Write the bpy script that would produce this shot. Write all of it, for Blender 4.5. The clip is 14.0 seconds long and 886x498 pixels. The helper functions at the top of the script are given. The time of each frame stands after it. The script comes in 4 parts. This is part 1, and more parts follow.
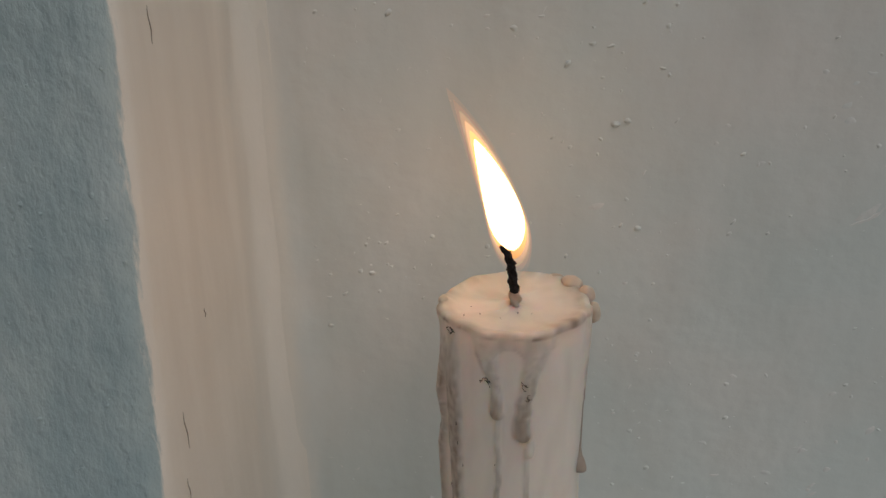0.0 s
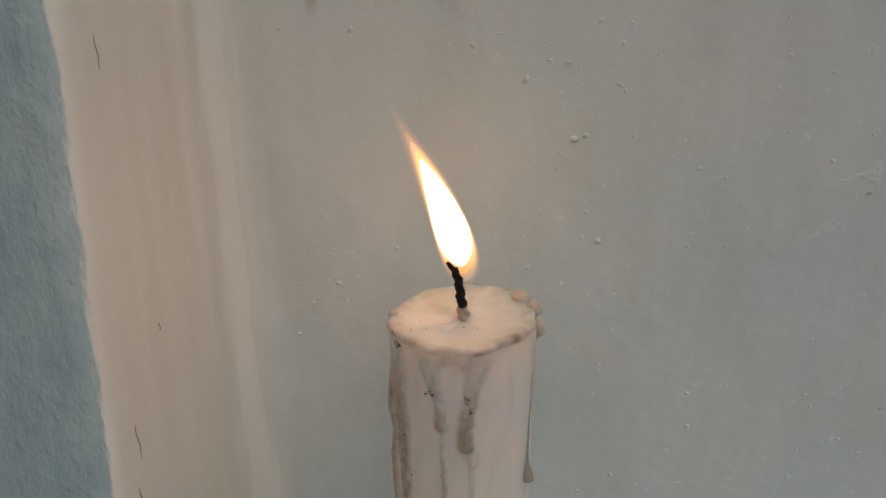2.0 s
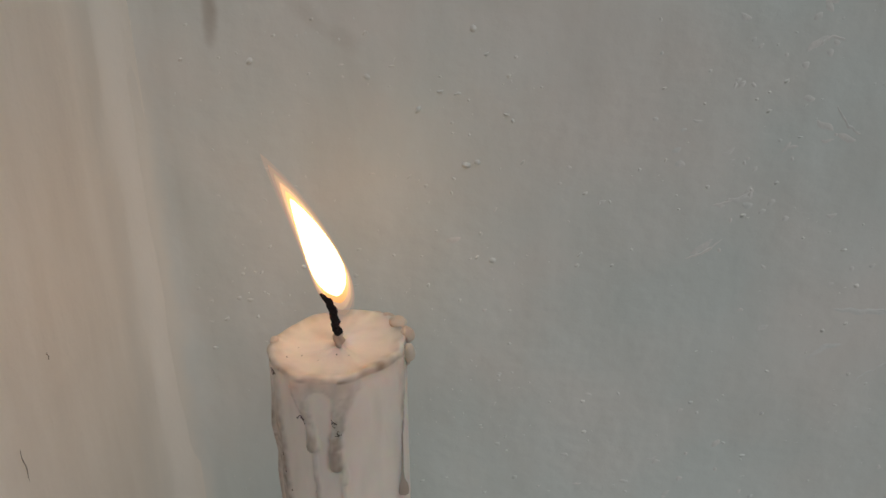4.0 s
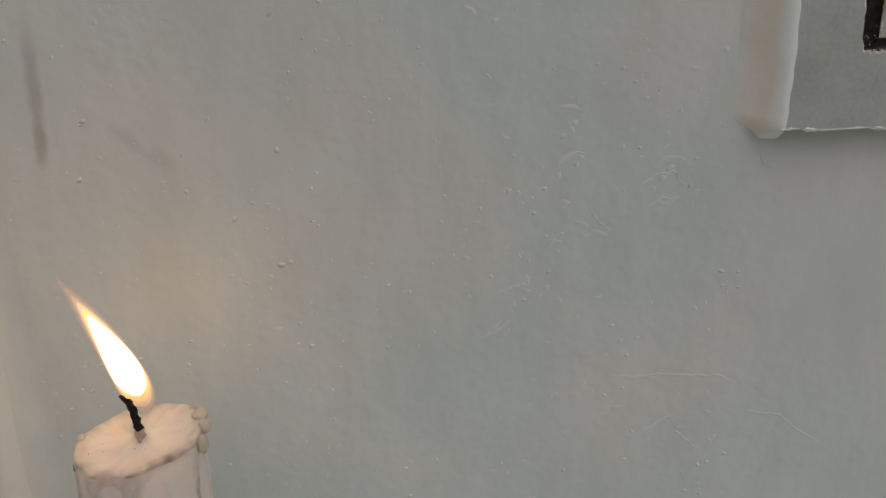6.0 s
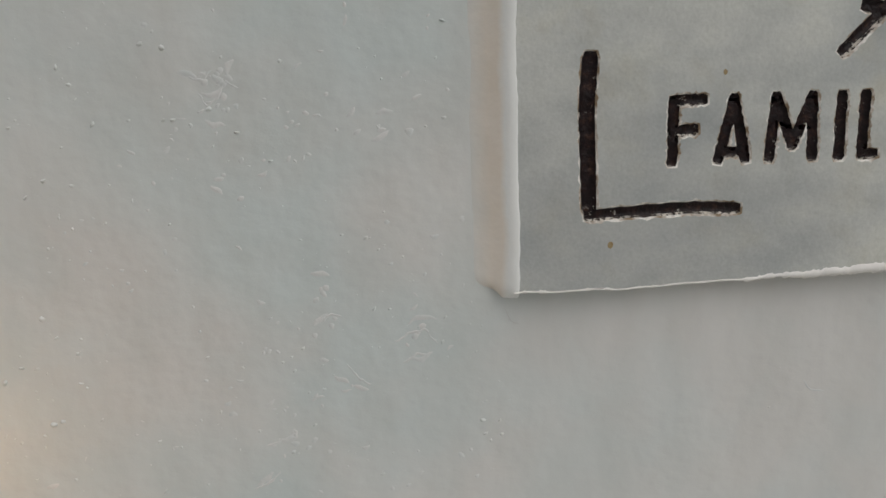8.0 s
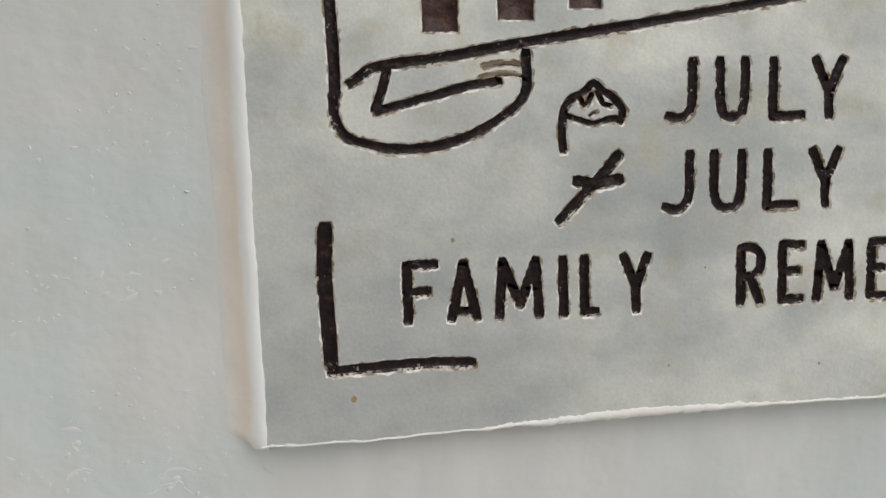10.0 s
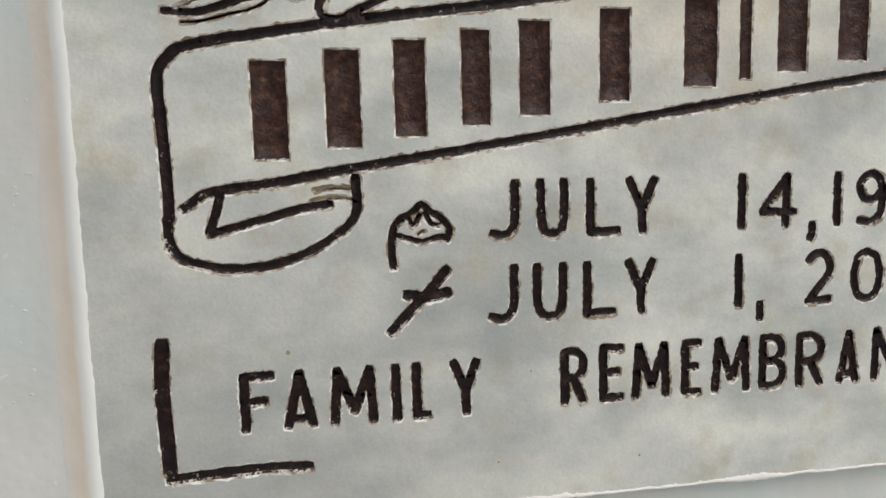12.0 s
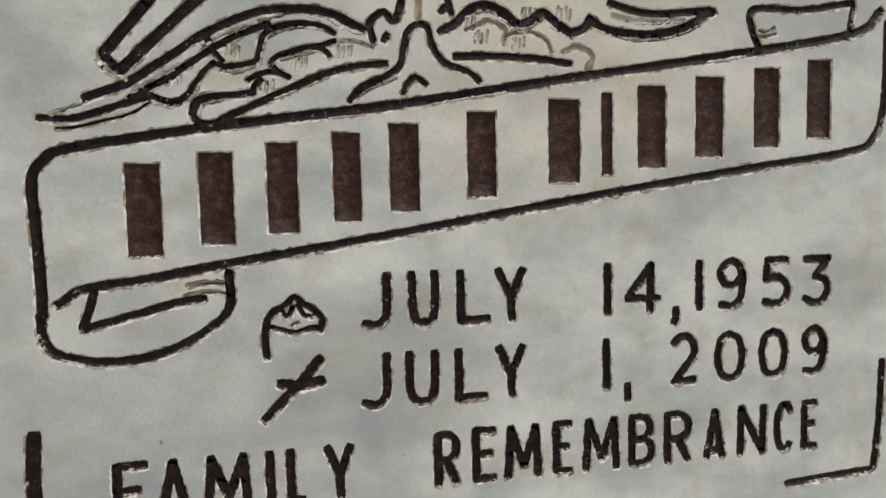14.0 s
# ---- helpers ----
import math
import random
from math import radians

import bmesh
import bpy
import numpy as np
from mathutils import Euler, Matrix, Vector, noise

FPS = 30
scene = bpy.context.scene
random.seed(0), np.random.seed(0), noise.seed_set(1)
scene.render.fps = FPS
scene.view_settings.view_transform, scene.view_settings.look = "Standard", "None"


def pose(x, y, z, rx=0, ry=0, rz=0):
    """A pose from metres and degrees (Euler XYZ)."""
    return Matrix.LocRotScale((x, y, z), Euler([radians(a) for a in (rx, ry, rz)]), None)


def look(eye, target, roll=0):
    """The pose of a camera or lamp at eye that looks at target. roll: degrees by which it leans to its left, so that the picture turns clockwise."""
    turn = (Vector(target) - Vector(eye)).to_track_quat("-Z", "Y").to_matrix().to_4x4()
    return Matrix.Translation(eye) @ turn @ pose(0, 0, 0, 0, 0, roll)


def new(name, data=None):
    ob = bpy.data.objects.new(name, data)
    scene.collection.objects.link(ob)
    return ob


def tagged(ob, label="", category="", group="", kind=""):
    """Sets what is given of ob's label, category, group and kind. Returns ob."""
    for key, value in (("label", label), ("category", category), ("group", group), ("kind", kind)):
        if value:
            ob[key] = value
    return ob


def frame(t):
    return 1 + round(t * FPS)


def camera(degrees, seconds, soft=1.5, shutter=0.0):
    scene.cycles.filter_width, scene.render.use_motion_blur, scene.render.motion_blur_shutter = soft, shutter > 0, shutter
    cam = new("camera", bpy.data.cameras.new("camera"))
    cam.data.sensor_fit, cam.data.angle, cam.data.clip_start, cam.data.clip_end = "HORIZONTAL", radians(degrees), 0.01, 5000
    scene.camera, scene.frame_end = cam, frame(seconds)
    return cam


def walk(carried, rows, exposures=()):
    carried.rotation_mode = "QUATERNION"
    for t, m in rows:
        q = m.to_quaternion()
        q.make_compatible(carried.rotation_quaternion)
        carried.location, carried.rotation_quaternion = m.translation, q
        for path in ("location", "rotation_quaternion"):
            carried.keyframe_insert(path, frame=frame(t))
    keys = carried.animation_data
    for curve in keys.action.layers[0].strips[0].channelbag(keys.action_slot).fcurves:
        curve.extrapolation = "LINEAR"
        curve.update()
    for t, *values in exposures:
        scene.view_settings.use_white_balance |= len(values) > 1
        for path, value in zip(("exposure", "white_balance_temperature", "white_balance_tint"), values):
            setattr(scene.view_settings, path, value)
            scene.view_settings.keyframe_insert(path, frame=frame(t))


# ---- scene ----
cam = camera(70.0, 14.0)
PATH = [
    (0, (-0.00426, -0.10000, 0.19088), (-0.07790, 0.85068, -0.11045), -0.76),
    (0.5, (-0.00248, -0.10081, 0.19004), (-0.08341, 0.84946, -0.11069), -0.98),
    (1, (-0.00065, -0.10073, 0.19068), (-0.07785, 0.84882, -0.11329), -0.89),
    (1.5, (0.00313, -0.10062, 0.19303), (-0.07767, 0.84893, -0.11000), -0.82),
    (2, (0.00540, -0.10109, 0.19452), (-0.07457, 0.84832, -0.10918), -0.70),
    (4.5, (0.03681, -0.10655, 0.21044), (-0.01201, 0.83593, -0.12024), -0.63),
    (5, (0.04752, -0.11077, 0.21581), (0.01286, 0.83731, -0.10033), -0.89),
    (5.5, (0.05315, -0.11600, 0.21669), (0.04563, 0.84331, -0.06556), -1.40),
    (6, (0.06294, -0.11965, 0.22227), (0.08208, 0.84491, -0.04091), -1.15),
    (6.5, (0.07721, -0.12136, 0.23316), (0.10449, 0.84144, -0.03567), -1.29),
    (7, (0.09697, -0.12272, 0.23779), (0.10843, 0.84643, -0.00844), -1.64),
    (7.5, (0.11230, -0.12105, 0.25184), (0.13266, 0.84589, -0.00236), -2.11),
    (8, (0.12726, -0.12320, 0.25191), (0.15677, 0.85785, 0.06043), -2.12),
    (8.5, (0.14211, -0.12367, 0.25254), (0.19003, 0.86603, 0.11763), -1.73),
    (9, (0.15897, -0.12630, 0.26063), (0.21716, 0.86565, 0.14813), -1.70),
    (11.5, (0.21392, -0.14167, 0.30094), (0.35977, 0.84215, 0.19691), -1.48),
    (12, (0.22244, -0.14468, 0.30948), (0.37235, 0.83879, 0.20788), -1.43),
    (12.5, (0.22872, -0.14619, 0.31661), (0.38498, 0.83737, 0.22616), -1.40),
    (13, (0.23813, -0.14954, 0.32342), (0.40318, 0.83373, 0.24637), -1.35),
    (13.5, (0.24910, -0.15361, 0.32737), (0.42083, 0.82887, 0.25496), -1.28),
    (14, (0.25380, -0.15752, 0.32971), (0.43731, 0.82344, 0.26618), -1.19),
]
walk(cam, [(t, look(eye, target, roll)) for t, eye, target, roll in PATH],
     [(0, -1.24), (2, -1.18), (4.5, -1.14), (5.5, -1.06), (7.5, -0.84), (8.3, -0.37), (9, -0.18), (11.5, -0.03), (13, 0.04), (14, -0.15)])

# ---------------------------------------------------------------- light
world = bpy.data.worlds.new("sky")
scene.world = world
world.use_nodes = True
wn = world.node_tree
sky = wn.nodes.new("ShaderNodeTexSky")
sky.sky_type, sky.sun_disc = "NISHITA", False
sky.sun_elevation, sky.sun_rotation = radians(54), radians(145)
sky.air_density, sky.dust_density = 1.0, 4.0
haze = wn.nodes.new("ShaderNodeHueSaturation")
haze.inputs["Saturation"].default_value = 0.35
wn.links.new(sky.outputs["Color"], haze.inputs["Color"])
wn.links.new(haze.outputs["Color"], wn.nodes["Background"].inputs["Color"])
wn.nodes["Background"].inputs["Strength"].default_value = 0.10

sun = new("sun", bpy.data.lights.new("sun", "SUN"))
sun.data.energy, sun.data.angle, sun.data.color = 0.95, radians(70), (1.0, 0.98, 0.95)
sun.matrix_world = look((0.85, -1.2, 2.0), (0, 0, 0))

MM = 0.001
WALL_Y, FACE_Y = 0.043, 0.038


# ---------------------------------------------------------------- node helpers
def material(name):
    mat = bpy.data.materials.new(name)
    mat.use_nodes = True
    return mat, mat.node_tree, mat.node_tree.nodes["Principled BSDF"]


def coords(nt, stretch=(1, 1, 1)):
    tex = nt.nodes.new("ShaderNodeNewGeometry")
    mp = nt.nodes.new("ShaderNodeMapping")
    mp.inputs["Scale"].default_value = stretch
    nt.links.new(tex.outputs["Position"], mp.inputs["Vector"])
    return mp.outputs["Vector"]


def grain(nt, scale, detail=3.0, stretch=(1, 1, 1), rough=0.55):
    n = nt.nodes.new("ShaderNodeTexNoise")
    n.inputs["Scale"].default_value = scale
    n.inputs["Detail"].default_value = detail
    n.inputs["Roughness"].default_value = rough
    nt.links.new(coords(nt, stretch), n.inputs["Vector"])
    return n.outputs["Fac"]


def ramp(nt, fac, stops):
    r = nt.nodes.new("ShaderNodeValToRGB")
    while len(r.color_ramp.elements) < len(stops):
        r.color_ramp.elements.new(0.5)
    for el, (at, col) in zip(r.color_ramp.elements, stops):
        el.position = at
        el.color = (*col, 1) if len(col) == 3 else col
    nt.links.new(fac, r.inputs["Fac"])
    return r.outputs["Color"]


def mix(nt, fac, a, b):
    m = nt.nodes.new("ShaderNodeMix")
    m.data_type = "RGBA"
    for key, value in ((0, fac), (6, a), (7, b)):
        if isinstance(value, (int, float)):
            m.inputs[key].default_value = value
        elif isinstance(value, tuple):
            m.inputs[key].default_value = (*value, 1)
        else:
            nt.links.new(value, m.inputs[key])
    return m.outputs[2]


def maths(nt, op, a, b=0.0):
    m = nt.nodes.new("ShaderNodeMath")
    m.operation = op
    for key, value in ((0, a), (1, b)):
        if isinstance(value, (int, float)):
            m.inputs[key].default_value = value
        else:
            nt.links.new(value, m.inputs[key])
    return m.outputs[0]


def relief(nt, bsdf, layers):
    """Bump layers (height socket, metres of relief), chained."""
    last = None
    for height, depth in layers:
        b = nt.nodes.new("ShaderNodeBump")
        b.inputs["Strength"].default_value = 1.0
        b.inputs["Distance"].default_value = depth
        nt.links.new(height, b.inputs["Height"])
        if last:
            nt.links.new(last, b.inputs["Normal"])
        last = b.outputs["Normal"]
    nt.links.new(last, bsdf.inputs["Normal"])


# ---------------------------------------------------------------- materials
def wall_paint():
    mat, nt, p = material("weathered_white_paint")
    tone = ramp(nt, grain(nt, 16, 3), [(0.36, (0.64, 0.698, 0.684)), (0.64, (0.715, 0.708, 0.678))])
    faint = ramp(nt, grain(nt, 70, 4, (1, 1, 0.35)), [(0.3, (0.90, 0.90, 0.89)), (0.7, (1.0, 1.0, 1.0))])
    m = nt.nodes.new("ShaderNodeMix")
    m.data_type, m.blend_type = "RGBA", "MULTIPLY"
    m.inputs[0].default_value = 1.0
    nt.links.new(tone, m.inputs[6])
    nt.links.new(faint, m.inputs[7])
    col = m.outputs[2]
    # drifting smoke and its shade, painted into the wall colour: place, turn, half width and half height (m), strength
    for x, z, turn, w, h, much in ((-0.0335, 0.221, 3, 0.0026, 0.022, 0.40), (-0.0346, 0.208, 4, 0.0022, 0.008, 0.30), (-0.0125, 0.2085, -50, 0.0030, 0.0065, 0.17), (-0.0045, 0.203, -60, 0.0028, 0.006, 0.15)):
        mp = nt.nodes.new("ShaderNodeMapping")
        mp.vector_type = "TEXTURE"
        mp.inputs["Location"].default_value = (x, WALL_Y, z)
        mp.inputs["Rotation"].default_value = (0, radians(turn), 0)
        mp.inputs["Scale"].default_value = (w, 0.05, h)
        nt.links.new(coords(nt), mp.inputs["Vector"])
        far = nt.nodes.new("ShaderNodeVectorMath")
        far.operation = "LENGTH"
        nt.links.new(mp.outputs["Vector"], far.inputs[0])
        soft = nt.nodes.new("ShaderNodeMapRange")
        soft.interpolation_type = "SMOOTHSTEP"
        nt.links.new(maths(nt, "ADD", far.outputs["Value"], maths(nt, "MULTIPLY", maths(nt, "SUBTRACT", grain(nt, 160, 3), 0.5), 0.9)), soft.inputs["Value"])
        for key, value in (("From Min", 0.15), ("From Max", 1.05), ("To Min", much), ("To Max", 0.0)):
            soft.inputs[key].default_value = value
        col = mix(nt, soft.outputs["Result"], col, (0.30, 0.25, 0.20))
    xyz = nt.nodes.new("ShaderNodeSeparateXYZ")
    nt.links.new(coords(nt), xyz.inputs[0])
    lap = nt.nodes.new("ShaderNodeMapRange")
    lap.interpolation_type = "SMOOTHSTEP"
    nt.links.new(maths(nt, "ADD", xyz.outputs["X"], maths(nt, "MULTIPLY", maths(nt, "SUBTRACT", grain(nt, 90, 3, (1, 1, 0.3)), 0.5), 0.012)), lap.inputs["Value"])
    lap.inputs["From Min"].default_value, lap.inputs["From Max"].default_value = -0.0560, -0.0485
    col = mix(nt, lap.outputs["Result"], (0.765, 0.735, 0.675), col)
    nt.links.new(col, p.inputs["Base Color"])
    p.inputs["Roughness"].default_value = 0.62
    relief(nt, p, [(grain(nt, 90, 2), 0.0006), (grain(nt, 150, 4, (1, 1, 1.4)), 0.00016), (grain(nt, 330, 3), 0.00006), (grain(nt, 1500, 2), 0.000022)])
    return mat


def pillar_paint():
    """Blue-grey front, with the cream coat of the reveal lapping raggedly round the arris."""
    mat, nt, p = material("blue_grey_and_cream_paint")
    blue = ramp(nt, grain(nt, 60, 4, (1, 1, 0.4)), [(0.28, (0.315, 0.415, 0.44)), (0.52, (0.435, 0.52, 0.525)), (0.80, (0.57, 0.62, 0.61))])
    strokes = nt.nodes.new("ShaderNodeMix")
    strokes.data_type, strokes.blend_type = "RGBA", "MULTIPLY"
    strokes.inputs[0].default_value = 1.0
    nt.links.new(blue, strokes.inputs[6])
    nt.links.new(ramp(nt, grain(nt, 300, 5, (1, 1, 0.5), 0.7), [(0.34, (0.88, 0.90, 0.91)), (0.52, (0.98, 0.98, 0.98)), (0.68, (1.07, 1.06, 1.04))]), strokes.inputs[7])
    blue = strokes.outputs[2]
    cream = ramp(nt, grain(nt, 90, 5, (1, 1, 0.16), 0.6), [(0.28, (0.82, 0.745, 0.66)), (0.45, (0.85, 0.775, 0.685)), (0.7, (0.90, 0.83, 0.745))])
    xyz = nt.nodes.new("ShaderNodeSeparateXYZ")
    nt.links.new(coords(nt), xyz.inputs[0])
    batter = maths(nt, "MULTIPLY", maths(nt, "SUBTRACT", xyz.outputs["Z"], 0.16), -0.09)
    depth = maths(nt, "ADD", xyz.outputs["Y"], batter)
    ragged = maths(nt, "MULTIPLY", maths(nt, "SUBTRACT", grain(nt, 800, 5, (1, 1, 0.16), 0.7), 0.5), 0.0030)
    edge = nt.nodes.new("ShaderNodeMapRange")
    nt.links.new(maths(nt, "ADD", depth, ragged), edge.inputs["Value"])
    edge.inputs["From Min"].default_value, edge.inputs["From Max"].default_value = -0.0229, -0.0222
    fade = nt.nodes.new("ShaderNodeMapRange")
    uneven = maths(nt, "MULTIPLY", maths(nt, "SUBTRACT", grain(nt, 45, 3, (1, 1, 0.3)), 0.5), 0.03)
    nt.links.new(maths(nt, "ADD", xyz.outputs["Y"], uneven), fade.inputs["Value"])
    fade.inputs["From Min"].default_value, fade.inputs["From Max"].default_value = 0.026, 0.044
    inner = mix(nt, fade.outputs["Result"], cream, (0.765, 0.735, 0.675))
    nt.links.new(mix(nt, edge.outputs["Result"], blue, inner), p.inputs["Base Color"])
    p.inputs["Roughness"].default_value = 0.6
    rough_front = maths(nt, "SUBTRACT", 1.0, maths(nt, "MULTIPLY", edge.outputs["Result"], 0.85))
    relief(nt, p, [(grain(nt, 90, 3, (1, 1, 0.7)), 0.0007), (maths(nt, "MULTIPLY", maths(nt, "SUBTRACT", grain(nt, 420, 4, (1, 1, 0.2), 0.65), 0.5), rough_front), 0.00030), (maths(nt, "MULTIPLY", maths(nt, "SUBTRACT", grain(nt, 430, 4, (1, 1, 0.6), 0.6), 0.5), rough_front), 0.0009), (grain(nt, 1500, 3), 0.00007)])
    return mat


def marble():
    mat, nt, p = material("white_grey_marble")
    cloud = ramp(nt, grain(nt, 20, 5, (1, 1, 1.7), 0.55), [(0.33, (0.52, 0.545, 0.53)), (0.45, (0.65, 0.672, 0.64)), (0.57, (0.80, 0.81, 0.755))])
    stain = ramp(nt, grain(nt, 55, 5), [(0.52, (0, 0, 0)), (0.72, (0.62, 0.62, 0.62))])
    bw = nt.nodes.new("ShaderNodeRGBToBW")
    nt.links.new(stain, bw.inputs[0])
    col = mix(nt, bw.outputs[0], cloud, (0.55, 0.505, 0.36))
    far = nt.nodes.new("ShaderNodeVectorMath")
    far.operation = "DISTANCE"
    nt.links.new(coords(nt), far.inputs[0])
    far.inputs[1].default_value = (0.335, FACE_Y, 0.395)
    worn = nt.nodes.new("ShaderNodeMapRange")
    nt.links.new(maths(nt, "ADD", far.outputs["Value"], maths(nt, "MULTIPLY", grain(nt, 60, 3), 0.03)), worn.inputs["Value"])
    for key, value in (("From Min", 0.03), ("From Max", 0.10), ("To Min", 0.62), ("To Max", 0.0)):
        worn.inputs[key].default_value = value
    col = mix(nt, worn.outputs["Result"], col, (0.80, 0.71, 0.57))
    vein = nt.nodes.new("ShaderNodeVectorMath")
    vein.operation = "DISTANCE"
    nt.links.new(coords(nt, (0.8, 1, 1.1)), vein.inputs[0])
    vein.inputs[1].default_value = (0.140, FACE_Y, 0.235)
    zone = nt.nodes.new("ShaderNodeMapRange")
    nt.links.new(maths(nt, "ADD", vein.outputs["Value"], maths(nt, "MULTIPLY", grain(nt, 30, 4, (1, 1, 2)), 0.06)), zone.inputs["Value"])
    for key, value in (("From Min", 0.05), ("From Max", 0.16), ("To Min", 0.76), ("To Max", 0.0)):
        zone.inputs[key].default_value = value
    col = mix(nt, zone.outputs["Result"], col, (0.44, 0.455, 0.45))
    speck = ramp(nt, grain(nt, 1100, 5, (1, 1, 1), 0.75), [(0.36, (0.88, 0.885, 0.88)), (0.60, (0.98, 0.98, 0.98))])
    soft = ramp(nt, grain(nt, 48, 4, (1, 1, 1.5), 0.5), [(0.33, (0.86, 0.87, 0.87)), (0.50, (0.98, 0.98, 0.97)), (0.66, (1.07, 1.06, 1.02))])
    clouds = nt.nodes.new("ShaderNodeMix")
    clouds.data_type, clouds.blend_type = "RGBA", "MULTIPLY"
    clouds.inputs[0].default_value = 1.0
    nt.links.new(col, clouds.inputs[6])
    nt.links.new(soft, clouds.inputs[7])
    col = clouds.outputs[2]
    m = nt.nodes.new("ShaderNodeMix")
    m.data_type, m.blend_type = "RGBA", "MULTIPLY"
    m.inputs[0].default_value = 1.0
    nt.links.new(col, m.inputs[6])
    nt.links.new(speck, m.inputs[7])
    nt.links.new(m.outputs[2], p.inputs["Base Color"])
    p.inputs["Roughness"].default_value = 0.48
    relief(nt, p, [(grain(nt, 800, 4), 0.00010), (grain(nt, 130, 3), 0.00025), (grain(nt, 60, 2), 0.0004)])
    return mat


def plain(name, low, high, scale, rough, bumps, detail=3, metal=0.0, stretch=(1, 1, 1), gloss=0.3, span=(0.3, 0.7)):
    mat, nt, p = material(name)
    nt.links.new(ramp(nt, grain(nt, scale, detail, stretch), [(span[0], low), (span[1], high)]), p.inputs["Base Color"])
    p.inputs["Roughness"].default_value = rough
    p.inputs["Metallic"].default_value = metal
    p.inputs["Specular IOR Level"].default_value = gloss
    relief(nt, p, [(grain(nt, s, 3, stretch), d) for s, d in bumps])
    return mat


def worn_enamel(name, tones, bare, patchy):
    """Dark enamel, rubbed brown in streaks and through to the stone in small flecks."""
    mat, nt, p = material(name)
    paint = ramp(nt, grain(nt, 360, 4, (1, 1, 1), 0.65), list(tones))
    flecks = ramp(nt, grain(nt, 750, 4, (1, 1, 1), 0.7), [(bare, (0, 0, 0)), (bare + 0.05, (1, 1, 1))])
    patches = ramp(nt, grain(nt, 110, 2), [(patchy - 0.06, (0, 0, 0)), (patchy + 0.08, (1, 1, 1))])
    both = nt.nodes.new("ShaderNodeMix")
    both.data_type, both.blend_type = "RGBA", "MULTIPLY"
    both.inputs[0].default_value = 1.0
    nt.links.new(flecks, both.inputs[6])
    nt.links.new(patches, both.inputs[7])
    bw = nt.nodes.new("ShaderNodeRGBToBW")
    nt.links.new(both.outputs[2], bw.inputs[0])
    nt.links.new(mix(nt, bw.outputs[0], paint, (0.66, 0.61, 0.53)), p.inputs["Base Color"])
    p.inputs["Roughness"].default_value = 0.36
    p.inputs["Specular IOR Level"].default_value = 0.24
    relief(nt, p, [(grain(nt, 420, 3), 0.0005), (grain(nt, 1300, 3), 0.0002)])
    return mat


def candle_warmed_plaster():
    mat, nt, p = material("smooth_candle_warmed_plaster")
    # pale plaster with the candle's warm light painted in as cream
    cream = ramp(nt, grain(nt, 60, 3), [(0.3, (0.795, 0.72, 0.62)), (0.7, (0.86, 0.80, 0.725))])
    xyz = nt.nodes.new("ShaderNodeSeparateXYZ")
    nt.links.new(coords(nt), xyz.inputs[0])
    lap = nt.nodes.new("ShaderNodeMapRange")
    nt.links.new(maths(nt, "ADD", xyz.outputs["X"], maths(nt, "MULTIPLY", grain(nt, 120, 3), 0.004)), lap.inputs["Value"])
    lap.inputs["From Min"].default_value, lap.inputs["From Max"].default_value = 0.1405, 0.1470
    rim = nt.nodes.new("ShaderNodeMapRange")
    nt.links.new(maths(nt, "ADD", xyz.outputs["X"], maths(nt, "MULTIPLY", grain(nt, 200, 3, (1, 1, 0.4)), 0.003)), rim.inputs["Value"])
    rim.inputs["From Min"].default_value, rim.inputs["From Max"].default_value = 0.1490, 0.1506
    body = mix(nt, rim.outputs["Result"], cream, (0.84, 0.85, 0.825))
    nt.links.new(mix(nt, lap.outputs["Result"], (0.68, 0.705, 0.682), body), p.inputs["Base Color"])
    p.inputs["Roughness"].default_value = 0.6
    relief(nt, p, [(grain(nt, 70, 3), 0.0006), (grain(nt, 900, 2), 0.00006)])
    return mat


def wax(name, colour, scatter, dirt=None):
    mat, nt, p = material(name)
    low = tuple(c * 0.92 for c in colour)
    col = ramp(nt, grain(nt, 160, 3, (1, 1, 0.4)), [(0.3, low), (0.7, colour)])
    if dirt:
        at = nt.nodes.new("ShaderNodeAttribute")
        at.attribute_name = "grey_wax"
        col = mix(nt, at.outputs["Fac"], col, dirt)
    nt.links.new(col, p.inputs["Base Color"])
    p.inputs["Roughness"].default_value = 0.4
    p.inputs["Subsurface Weight"].default_value = scatter
    p.inputs["Subsurface Radius"].default_value = (1.0, 0.62, 0.42)
    p.inputs["Subsurface Scale"].default_value = 0.007
    relief(nt, p, [(grain(nt, 350, 3, (1, 1, 0.4)), 0.0002)])
    return mat


